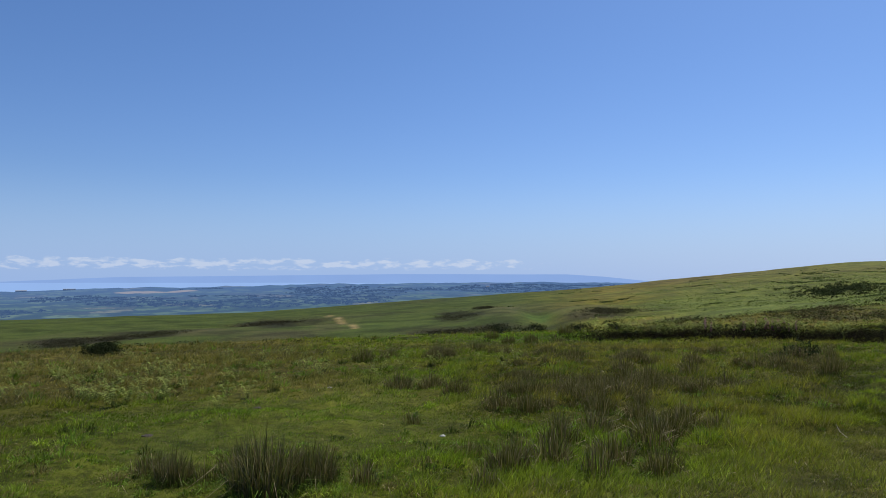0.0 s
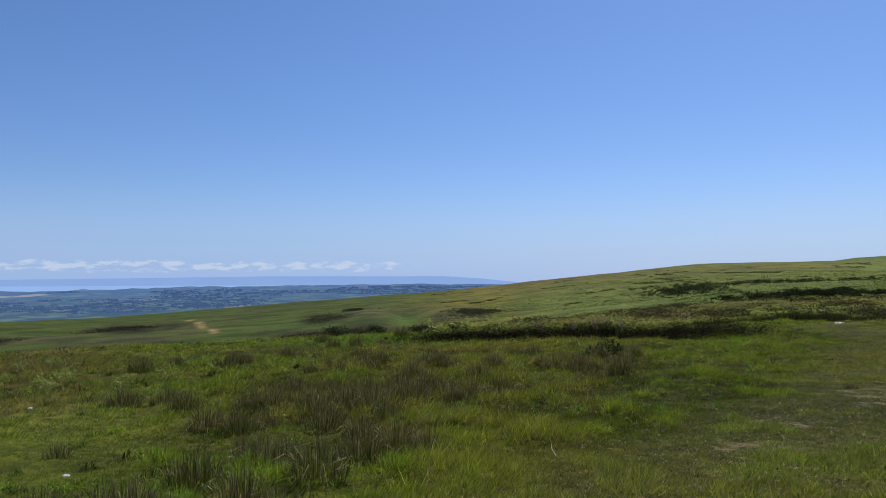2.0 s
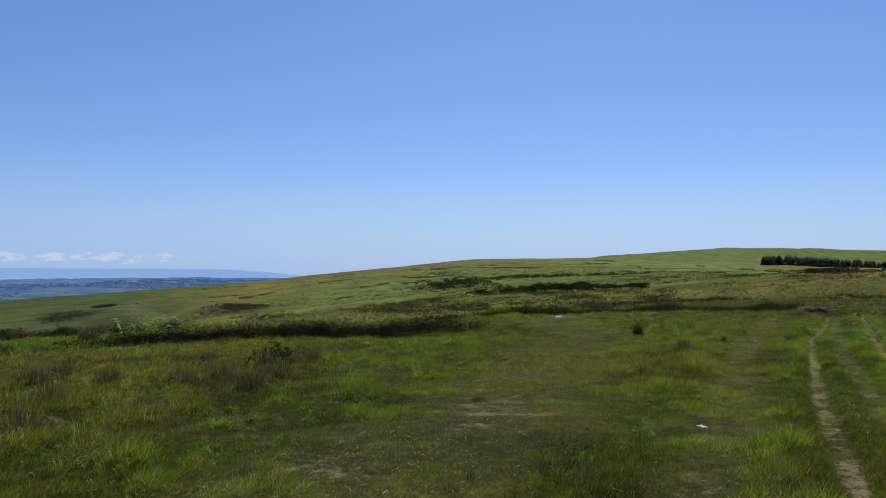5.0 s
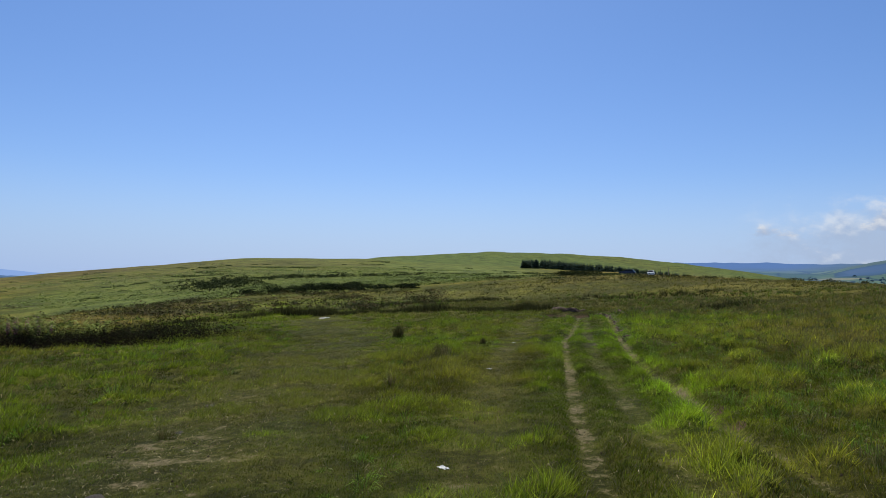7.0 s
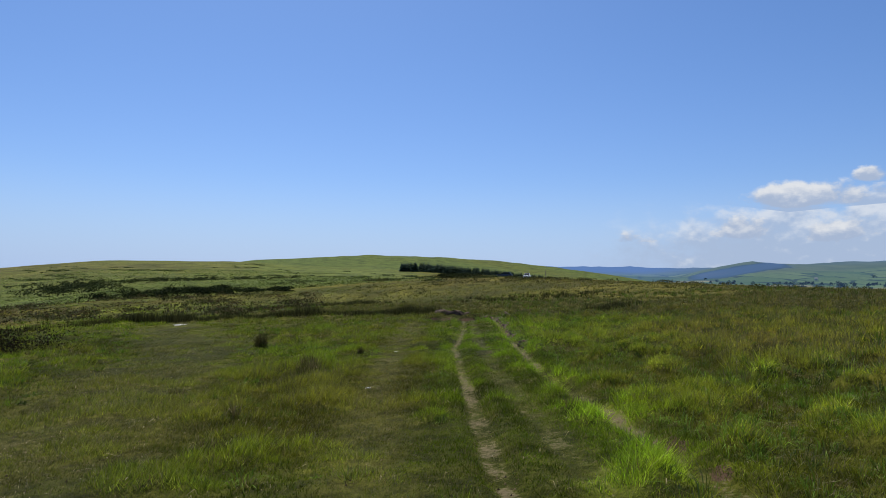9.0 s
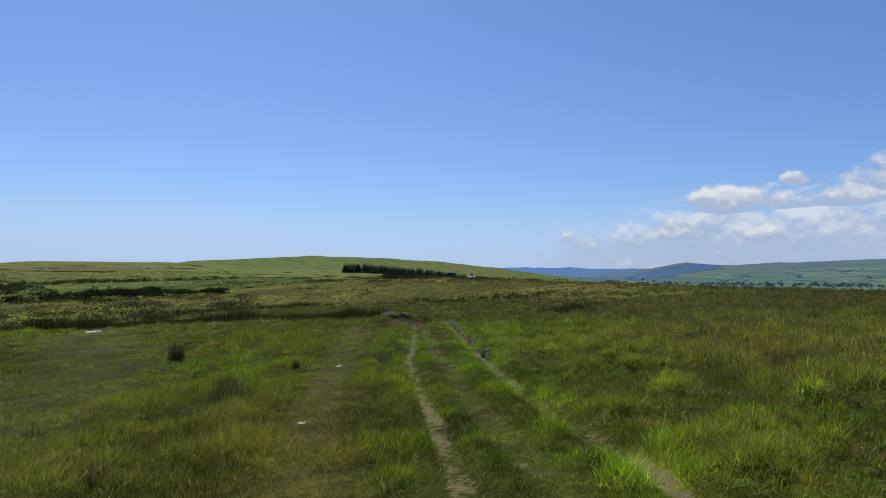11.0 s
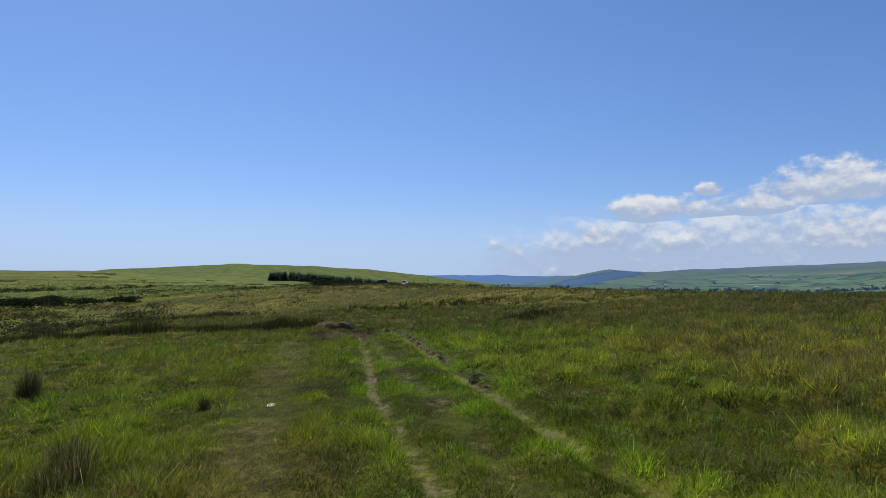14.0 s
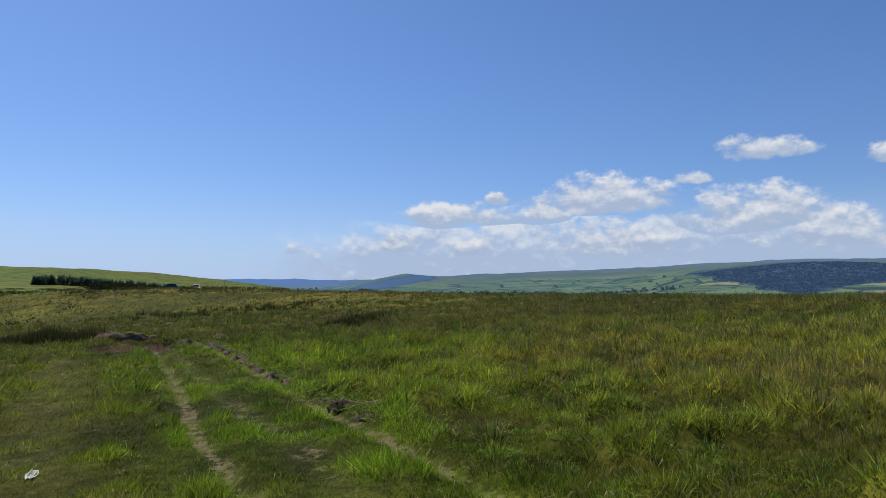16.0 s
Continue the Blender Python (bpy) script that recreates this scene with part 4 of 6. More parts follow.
def build_rushes():
    big = rush_mesh("rush_clump", 900, 0.85, 0.62, 0.28, 1, 9, (0.085, 0.105, 0.035))
    kinds = [rush_mesh("rush_clump", 380, 0.56, 0.5, 0.3, 2, 6), rush_mesh("rush_clump", 340, 0.5, 0.46, 0.52, 3, 16),
             rush_mesh("rush_clump", 180, 0.4, 0.34, 0.3, 4, 4), rush_mesh("rush_clump", 170, 0.58, 0.34, 0.5, 5, 3)]
    for x, y, turn, size in ((1.2, 9.25, 20, 0.98), (1.6, 9.5, 80, 0.72), (0.1, 9.75, 150, 0.55)):
        plant(big, "rush_clump", x, y, turn, size, "tall dark green rush clump with dry brown stems", "rushes", "rush clumps")
    dark = rush_mesh("rush_clump", 420, 0.75, 0.3, 0.12, 9, 2, (0.036, 0.05, 0.018))
    for x, y, turn, size in ((28.6, 26.05, 40, 1.0), (28.75, 26.2, 130, 0.8), (28.2, 21.75, 20, 0.42)):
        plant(dark, "rush_clump", x, y, turn, size, "narrow dark green rush tuft in short turf", "rushes", "rush clumps")
    near = [(0.45, 9.8, 2, 0.9), (-0.3, 10.1, 0, 0.7), (2.1, 9.6, 3, 0.8), (3.3, 9.2, 3, 0.7), (0.8, 9.9, 0, 1.0), (3.6, 9.9, 0, 0.9), (4.1, 10.2, 1, 1.0), (4.5, 9.7, 3, 0.9), (4.9, 10.8, 1, 1.1), (5.3, 10.1, 0, 0.8), (4.4, 11.4, 0, 1.0), (5.6, 11.5, 1, 1.2), (6.1, 12.4, 0, 1.1), (5.0, 12.1, 3, 1.0), (3.2, 10.9, 2, 0.9), (6.6, 13.2, 1, 1.2), (6.9, 12.6, 3, 1.0), (1.9, 18.4, 1, 1.3), (2.6, 18.9, 1, 1.2), (3.2, 17.6, 0, 1.1), (7.1, 17.9, 3, 1.2), (7.5, 17.6, 0, 1.0),
            (8.6, 17.6, 1, 1.3), (9.2, 17.9, 1, 1.4), (14.3, 24.9, 3, 1.3), (0.0, 27.6, 0, 1.4), (0.9, 28.5, 0, 1.2), (2.6, 27.3, 0, 1.3), (3.9, 15.4, 1, 1.1),
            (4.4, 15.0, 0, 1.0), (3.8, 10.6, 0, 0.8), (5.2, 12.6, 1, 0.9), (4.7, 13.1, 3, 0.8), (6.2, 14.2, 1, 1.0), (5.7, 14.9, 0, 1.0), (2.4, 13.6, 2, 0.8),
             (24.8, 20.1, 3, 0.9), (25.0, 20.4, 0, 0.75), (24.5, 20.0, 0, 0.7), (24.75, 20.25, 2, 1.0), (15.9, 16.3, 2, 0.6), (21.6, 20.1, 2, 0.7), (19.2, 16.1, 2, 0.6), (20.6, 17.4, 3, 0.7),
            (5.7, 42.5, 0, 1.5), (7.3, 37.2, 0, 1.3), (6.2, 37.6, 0, 1.2), (8.6, 37.0, 2, 1.5), (4.3, 31.5, 0, 1.3), (10.3, 44.5, 0, 1.7), (12.0, 45.5, 2, 1.6)]
    for x, y, kind, size in near:
        text = ["dark green rush clump standing in rough grass", "brown half-dead rush clump with bent straw stalks",
                "low green rush tuft in short turf", "thin upright tuft of brown rush stems"][kind]
        plant(kinds[kind], "rush_clump", x, y, 47 * x, size, text, "rushes", "rush clumps")
    # the rushy ground and the wetter strip beyond
    x, y = rng.uniform(0.5, 17, 3000), rng.uniform(11, 30, 3000)
    s = cover(x, y)
    fit_ground = np.flatnonzero((s["brown"] > 0.5) & (s["worn"] < 0.1) & (rng.uniform(0, 1, 3000) < 0.3 + s["brown"] - 0.5))[:290]
    for i in fit_ground:
        kind = int(rng.integers(0, 4))
        text = ["dark green rush clump standing in rough grass", "brown half-dead rush clump with bent straw stalks",
                "low green rush tuft in short turf", "thin upright tuft of brown rush stems"][kind]
        plant(kinds[kind], "rush_clump", float(x[i]), float(y[i]), rng.uniform(0, 360), rng.uniform(0.6, 1.2), text, "rushes", "rush clumps")
    parts = []
    for line, count, tall, spread in ((RUSH_LINE, 420, 0.5, 0.9), ([(30, 45.5), (37, 47.5)], 60, 0.4, 0.9), ([(36, 48), (52, 50), (58, 46)], 160, 0.38, 2.4),
                                      ([(50, 24), (55, 23.5)], 46, 0.36, 1.0),  ([(60, 40), (66, 30)], 70, 0.35, 2.4)):
        line = np.array(line, float)
        seg = rng.uniform(0, len(line) - 1, count)
        i = seg.astype(int)
        at = line[i] + (line[np.minimum(i + 1, len(line) - 1)] - line[i]) * (seg - i)[:, None] + rng.normal(0, spread * 0.5, (count, 2))
        k = np.repeat(np.arange(count), 26)
        n = len(k)
        ang, far = rng.uniform(0, math.tau, n), np.sqrt(rng.uniform(0, 1, n)) * 0.3
        bx, by = at[k, 0] + np.cos(ang) * far, at[k, 1] + np.sin(ang) * far
        h = tall * rng.uniform(0.5, 1.25, n) * (0.85 + 0.6 * grain(bx, by, 1.6, 65, 2))
        lean = np.stack([np.cos(ang), np.sin(ang)], 1) * (h * 0.3 * rng.uniform(0, 1, n))[:, None]
        g = np.array([0.05, 0.05, 0.022]) * rng.uniform(0.5, 1.4, (n, 1))
        parts.append(blades(np.stack([bx, by, land(bx, by) - 0.03], 1), h, np.full(n, 0.035), lean, g * 0.7, g * 1.3, False))
    v, f, t = joined(parts)
    stuff("rushes", bulk("rushes", v, f, RUSH, t), "dark belt of rushes across the wet moor", "rushes")


build_rushes()


def tall_grass():
    """Dry, pale-tipped moor grass in the unmown ground."""
    parts = []
    for count, low, high, wide in ((3600, 4, 11, 0.0055), (4600, 11, 20, 0.010), (6000, 20, 40, 0.018), (2400, 40, 80, 0.035)):
        p = scatter(count, low, high)
        x, y, d = p.T
        s = cover(x, y)
        keep = (s["brown"] + 0.5 * grain(x, y, 2.4, 66, 2) > 0.62 - 0.2 * ease(x, 20, 26)) & (s["worn"] < 0.12) & (off_line(x, y, OLD_TRACK) > 1.8)
        x, y = x[keep], y[keep]
        k = np.repeat(np.arange(len(x)), 10)
        n = len(k)
        ang, far = rng.uniform(0, math.tau, n), rng.uniform(0, 1, n) * 0.14
        bx, by = x[k] + np.cos(ang) * far, y[k] + np.sin(ang) * far
        h = rng.uniform(0.22, 0.5, n) * (0.75 if low < 20 else 0.55 if low < 40 else 0.35) * (1.0 + 0.3 * grain(bx, by, 3, 67, 2))
        lean = np.stack([np.cos(ang), np.sin(ang)], 1) * (h * rng.uniform(0.05, 0.5, n))[:, None]
        lean[:, 0] += h * 0.2
        base = np.array([0.10, 0.095, 0.03]) * rng.uniform(0.6, 1.3, (n, 1))
        tip = np.where(rng.uniform(0, 1, (n, 1)) < 0.4, np.array([0.25, 0.21, 0.13]), np.array([0.13, 0.115, 0.05])) * rng.uniform(0.6, 1.2, (n, 1))
        parts.append(blades(np.stack([bx, by, land(bx, by) - 0.02], 1), h, wide * rng.uniform(0.7, 1.3, n), lean, base, tip, "leaf" if low < 16 else False))
    v, f, t = joined(parts)
    stuff("moor_grass", bulk("moor_grass", v, f, BLADE, t), "tall brown moor grass with pale dry tips", "grass")


tall_grass()


def along(line, count, spread):
    line = np.array(line, float)
    seg = rng.uniform(0, len(line) - 1, count)
    i = seg.astype(int)
    p = line[i] + (line[np.minimum(i + 1, len(line) - 1)] - line[i]) * (seg - i)[:, None]
    return p + rng.normal(0, spread, (count, 2))


def fallen_stalks():
    """Pale dead blades lying in and over the turf."""
    parts = []
    for count, low, high, wide in ((4600, 3.2, 14, 0.006), (3000, 14, 34, 0.018)):
        x, y, d = scatter(count, low, high).T
        n = len(x)
        ang, long = rng.uniform(0, math.tau, n), rng.uniform(0.05, 0.2, n)
        lean = np.stack([np.cos(ang), np.sin(ang)], 1) * long[:, None]
        hue = np.array([0.30, 0.25, 0.14]) * rng.uniform(0.4, 1.2, (n, 1))
        z = land(x, y) + rng.uniform(0.0, 0.12, n)
        parts.append(blades(np.stack([x, y, z], 1), rng.uniform(0.0, 0.08, n) + 0.4 * long, wide * rng.uniform(0.7, 1.4, n), lean, hue, hue, "leaf"))
    p = along(OLD_TRACK[:7], 5000, 0.95)
    n = len(p)
    ang, long = rng.uniform(0, math.tau, n), rng.uniform(0.03, 0.11, n)
    hue = np.array([0.3, 0.26, 0.15]) * rng.uniform(0.35, 1.1, (n, 1))
    parts.append(blades(np.stack([p[:, 0], p[:, 1], land(p[:, 0], p[:, 1]) + 0.02], 1), rng.uniform(0.01, 0.05, n), rng.uniform(0.007, 0.013, n), np.stack([np.cos(ang), np.sin(ang)], 1) * long[:, None], hue, hue, "leaf"))
    v, f, t = joined(parts)
    stuff("dead_grass", bulk("dead_grass", v, f, BLADE, t), "pale dead grass stalks lying through the turf", "grass")


fallen_stalks()


def build_crumbs():
    """Crumbs of dry earth and dung trodden loose along the old track and the lane."""
    p = np.concatenate([along(OLD_TRACK[:6], 1500, 0.75), along(LANE[:6], 260, 0.22), along(RUT_LEFT[:5], 200, 0.09), along(RUT_RIGHT[:6], 260, 0.1)])
    p = p[grain(p[:, 0], p[:, 1], 1.1, 72, 2) > -0.15]
    n = len(p)
    size = rng.uniform(0.005, 0.02, n)
    ring = rng.uniform(0, math.tau, n)[:, None] + np.arange(4)[None] * math.tau / 4
    out = size[:, None] * rng.uniform(0.6, 1.4, (n, 4))
    z = land(p[:, 0], p[:, 1])
    rim = np.stack([p[:, :1] + np.cos(ring) * out, p[:, 1:] + np.sin(ring) * out, np.repeat(z[:, None] - 0.004, 4, 1)], -1)
    top = np.stack([p[:, 0], p[:, 1], z + size * rng.uniform(0.5, 1.1, n) + 0.006], 1)[:, None]
    v = np.concatenate([rim, top], 1).reshape(-1, 3)
    f = (np.arange(n)[:, None, None] * 5 + np.array([[0, 1, 4], [1, 2, 4], [2, 3, 4], [3, 0, 4]])[None]).reshape(-1, 3)
    hue = np.where(rng.uniform(0, 1, (n, 1)) < 0.5, np.array([0.035, 0.027, 0.018]), np.array([0.15, 0.12, 0.065])) * rng.uniform(0.6, 1.3, (n, 1))
    stuff("earth_crumbs", bulk("earth_crumbs", v, f, LEAF, np.repeat(hue[:, None], 5, 1).reshape(-1, 3)), "dry crumbs of earth and dung on trodden turf", "earth")


def leaf_heap(at, size, per, leaf, tones, level=1.0):
    """Loose heaps of small leaves: centres (n, 3), sizes (n, 3), leaves for each, leaf length (n,), tones (n, 3)."""
    n = len(at)
    k = np.repeat(np.arange(n), per)
    m = len(k)
    way = rng.normal(0, 1, (m, 3))
    way /= np.linalg.norm(way, axis=1, keepdims=True)
    way[:, 2] = np.abs(way[:, 2]) * 1.1 - 0.1
    c = at[k] + way * size[k] * rng.uniform(0.55, 1.08, (m, 1))
    a, b = rng.normal(0, 1, (m, 3)) * (1, 1, level), rng.normal(0, 1, (m, 3)) * (1, 1, level)
    a /= np.linalg.norm(a, axis=1, keepdims=True)
    b -= (a * b).sum(1, keepdims=True) * a
    b /= np.linalg.norm(b, axis=1, keepdims=True)
    ln = (leaf[k] * rng.uniform(0.6, 1.4, m))[:, None]
    v = np.stack([c - a * ln * 0.5, c + b * ln * 0.28, c + a * ln * 0.5, c - b * ln * 0.28], 1)
    t = np.repeat((tones[k] * rng.uniform(0.6, 1.4, (m, 1)))[:, None], 4, 1)
    f = np.arange(m)[:, None, None] * 4 + np.array([[0, 1, 2], [0, 2, 3]])[None]
    return v.reshape(-1, 3), f.reshape(-1, 3), t.reshape(-1, 3)


def heap_stuff(name, x, y, tall, wide, per, leaf, tones, label, category, level=1.0):
    at = np.stack([x, y, land(x, y) + tall * 0.15], 1)
    v, f, t = leaf_heap(at, np.stack([wide, wide, tall], 1), per, leaf, tones, level)
    stuff(name, bulk(name, v, f, LEAF, t), label, category)


build_crumbs()


def build_scrub():
    # the dark bank of old bracken and heather, greener on its crest
    p = along(BANK_LINE, 1200, 0.95)
    n = len(p)
    g = np.where(rng.uniform(0, 1, (n, 1)) < 0.2, np.array([0.03, 0.032, 0.015]), np.array([0.018, 0.013, 0.009])) * rng.uniform(0.6, 1.3, (n, 1))
    heap_stuff("heather_bank", p[:, 0], p[:, 1], rng.uniform(0.4, 1.05, n) * (0.8 + 0.8 * grain(p[:, 0], p[:, 1], 1.8, 58)) * (0.8 + 0.5 * ease(p[:, 0], 20, 24)), rng.uniform(0.25, 0.6, n), 34, np.full(n, 0.058), g,
               "dark bank of old heather and dead bracken", "scrub")
    p = along([(x + 0.9, y + 1.5) for x, y in BANK_LINE], 240, 0.7)
    n = len(p)
    g = np.array([0.05, 0.066, 0.026]) * rng.uniform(0.6, 1.3, (n, 1))
    heap_stuff("bracken_crest", p[:, 0], p[:, 1], rng.uniform(0.3, 0.65, n), rng.uniform(0.2, 0.45, n), 22, np.full(n, 0.09), g,
               "fresh green bracken on top of the bank", "bracken")
    # brown heath between the bank and the hill
    a, r = rng.uniform(-50, -8, 3000), rng.uniform(44, 90, 3000)
    x, y = HUB[0] - r * np.sin(np.radians(a)), HUB[1] + r * np.cos(np.radians(a))
    keep = (cover(x, y)["heathy"] > 0.3) & (grain(a * 0.5, 30 * np.log(r), 1.6, 59, 3) + 0.5 * grain(x, y, 3, 60, 2) > 0.14)
    x, y, r = x[keep], y[keep], r[keep]
    n = len(x)
    g = np.where(rng.uniform(0, 1, (n, 1)) < 0.5, np.array([0.085, 0.066, 0.036]), np.array([0.055, 0.06, 0.026])) * rng.uniform(0.6, 1.5, (n, 1))
    heap_stuff("heather", x, y, rng.uniform(0.2, 0.55, n), rng.uniform(0.35, 0.8, n), 20, np.full(n, 0.15), g, "brown heath and dead bracken before the hill", "scrub")
    # bracken over the hillside
    a, r = rng.uniform(-58, -2, 12000), 88 * (330 / 88.0) ** rng.uniform(0, 1, 12000)
    x, y = HUB[0] - r * np.sin(np.radians(a)), HUB[1] + r * np.cos(np.radians(a))
    keep = grain(x, y, 30, 51, 3) + 0.6 * grain(x, y, 7, 52, 2) > -0.35 + 1.1 * ease(-a, 44, 56) + 0.8 * ease(r, 240, 330) + 1.2 * (1 - ease(-a, 3, 24))
    x, y, r = x[keep], y[keep], r[keep]
    n = len(x)
    g = np.array([0.155, 0.195, 0.06]) * (1 + 0.25 * grain(x, y, 15, 53, 2))[:, None] * rng.uniform(0.85, 1.12, (n, 1))
    heap_stuff("bracken", x, y, 0.05 + 0.0003 * r, 0.6 + 0.009 * r, 9, 0.15 + 0.0012 * r, g, "bright green bracken covering the hillside", "bracken", 0.2)
    # heather, gorse and bilberry in dark streaks on the slopes
    a, r = rng.uniform(-62, -3, 26000), 80 * (370 / 80.0) ** rng.uniform(0, 1, 26000)
    x, y = HUB[0] - r * np.sin(np.radians(a)), HUB[1] + r * np.cos(np.radians(a))
    keep = (grain(a * 0.5, 42 * np.log(r), 2.2, 55, 3) + 0.85 * grain(x, y, 6, 56, 2) > 0.6) & (rng.uniform(0, 1, len(x)) < 0.7)
    x, y, r = x[keep], y[keep], r[keep]
    n = len(x)
    g = np.array([0.07, 0.09, 0.034]) * rng.uniform(0.7, 1.3, (n, 1))
    heap_stuff("heather", x, y, 0.08 + 0.0007 * r, 0.4 + 0.0034 * r, 16, 0.16 + 0.0012 * r, g, "dark heather and bilberry streaks on the slopes", "scrub")
    p = np.array(round_hub(*[(rng.normal(-27.8, 1.7), rng.normal(183, 14)) for _ in range(420)] + [(rng.uniform(-44, -31), 195 + rng.normal(0, 3.5)) for _ in range(200)]))
    keep = grain(p[:, 0], p[:, 1], 9, 69, 2) > -0.12
    p = p[keep]
    n = len(p)
    heap_stuff("gorse", p[:, 0], p[:, 1], rng.uniform(0.4, 1.1, n), rng.uniform(0.6, 1.5, n), 22, np.full(n, 0.36), np.array([0.036, 0.046, 0.02]) * rng.uniform(0.6, 1.5, (n, 1)),
               "dark gorse thicket among bracken on the hillside", "scrub")
    p = np.concatenate([along(line, 240, 3.0) for line in SCARPS] + [np.array(round_hub(*[(rng.normal(pa, half * 0.4), rng.normal(pr, deep * 0.4)) for _ in range(140)])) for pa, half, pr, deep in ((2.0, 2.3, 186, 26), (-0.8, 1.1, 218, 10))])
    n = len(p)
    heap_stuff("heather", p[:, 0], p[:, 1], rng.uniform(0.2, 0.7, n), rng.uniform(0.5, 1.4, n), 18, np.full(n, 0.22), np.array([0.05, 0.048, 0.027]) * rng.uniform(0.6, 1.5, (n, 1)),
               "dark heather on the worn edges of the valley", "scrub")
    # dark tufts between the wet strip and the hill
    p = scatter(2600, 38, 95)
    x, y, d = p.T
    a = np.degrees(np.arctan2(-(x - HUB[0]), y - HUB[1]))
    keep = (grain(x, y * 1.6, 8, 57, 3) > 0.22) & (a > -95)
    x, y, d = x[keep], y[keep], d[keep]
    n = len(x)
    g = np.array([0.06, 0.062, 0.025]) * rng.uniform(0.6, 1.4, (n, 1))
    heap_stuff("low_scrub", x, y, 0.12 + 0.0028 * d, 0.22 + 0.006 * d, 24, 0.05 + 0.0016 * d, g, "dark low scrub dotted over the moor", "scrub")


build_scrub()


# ---- single things ----
def part(name, bm, mat, parent=None, label=""):
    """Links a bmesh as one mesh object under a thing or a part."""
    me = bpy.data.meshes.new(name)
    bm.to_mesh(me)
    bm.free()
    me.materials.append(mat)
    ob = new(name, me)
    if parent:
        ob.parent = parent
    return tagged(ob, label)


def plain(name, colour, rough=0.8, grit=0.25, scale=6.0, metal=0.0, bump=0.0):
    m, n = material(name)
    at = n.add("ShaderNodeTexCoord").outputs["Object"]
    low, high = rgb(*[c * (1 - grit) for c in colour]), rgb(*[c * (1 + grit) for c in colour])
    speck = n.noise(at, scale, 5.0, 0.65)
    wear = n.noise(at, scale * 0.2, 3.0)
    col = n.mix(n.smooth(wear, 0.3, 0.7, 0, 0.3), n.mix(n.smooth(speck, 0.3, 0.7), low, high), low)
    inputs = {"Base Color": col, "Roughness": rough, "Metallic": metal}
    if bump:
        inputs["Normal"] = n.add("ShaderNodeBump", {"Height": speck, "Distance": bump, "Strength": 0.8}).outputs[0]
    surface(n, n.add("ShaderNodeBsdfPrincipled", inputs).outputs[0])
    return m


BARK = plain("grey brown bark", (0.10, 0.075, 0.055), 0.9, 0.4, 12, bump=0.02)
PEAT = plain("dark crumbling peat", (0.10, 0.056, 0.033), 0.95, 0.5, 7, bump=0.05)
STONE = plain("pale lichened stone", (0.42, 0.40, 0.36), 0.85, 0.3, 9, bump=0.02)
PLASTIC = plain("weathered white plastic", (0.72, 0.72, 0.70), 0.5, 0.12, 20)
DUNG = plain("dried dung", (0.035, 0.026, 0.018), 0.95, 0.4, 25, bump=0.02)
TWIG = plain("bleached dead wood", (0.34, 0.28, 0.21), 0.85, 0.3, 30)


def up(bm, m):
    bmesh.ops.transform(bm, matrix=m, verts=bm.verts)
    return bm


def needle_crown(seed, tall, wide):
    """The ragged dark crown of a plantation conifer: whorls of drooping sprays."""
    g = np.random.default_rng(seed)
    parts = []
    for i, h in enumerate(np.linspace(0.06, 0.97, 14)):
        reach_out = wide * (1.03 - h) ** 0.8 * g.uniform(0.75, 1.2)
        n = 11
        ang = g.uniform(0, math.tau, n)
        out = np.stack([np.cos(ang), np.sin(ang), 0 * ang], 1)
        root = np.tile([0, 0, h * tall], (n, 1)) + g.normal(0, 0.12, (n, 3))
        tip = root + out * (reach_out * g.uniform(0.6, 1.15, n))[:, None] + np.array([0, 0, -0.16 * tall / 9])
        side = np.stack([-np.sin(ang), np.cos(ang), g.uniform(-0.7, 0.7, n)], 1) * (0.36 * reach_out)
        mid = root * 0.45 + tip * 0.55
        v = np.stack([root, mid - side, tip, mid + side], 1)
        parts.append(v)
    v = np.concatenate(parts)
    m = len(v)
    f = np.arange(m)[:, None, None] * 4 + np.array([[0, 1, 2], [0, 2, 3]])[None]
    # needle green made paler and bluer, distance haze painted into the tone
    t = np.repeat((np.array([0.07, 0.105, 0.08]) * g.uniform(0.5, 1.5, (m, 1)))[:, None], 4, 1)
    return bulk("crown", v.reshape(-1, 3), f.reshape(-1, 3), LEAF, t.reshape(-1, 3))


def taper(points, radii, sides=7):
    """A tube through points with a radius at each."""
    bm = bmesh.new()
    rings = []
    for p, r in zip(points, radii):
        rings.append([bm.verts.new((p[0] + r * math.cos(k * math.tau / sides), p[1] + r * math.sin(k * math.tau / sides), p[2])) for k in range(sides)])
    for a, b in zip(rings, rings[1:]):
        for k in range(sides):
            bm.faces.new((a[k], a[(k + 1) % sides], b[(k + 1) % sides], b[k]))
    bm.faces.new(rings[0][::-1])
    bm.faces.new(rings[-1])
    return bm


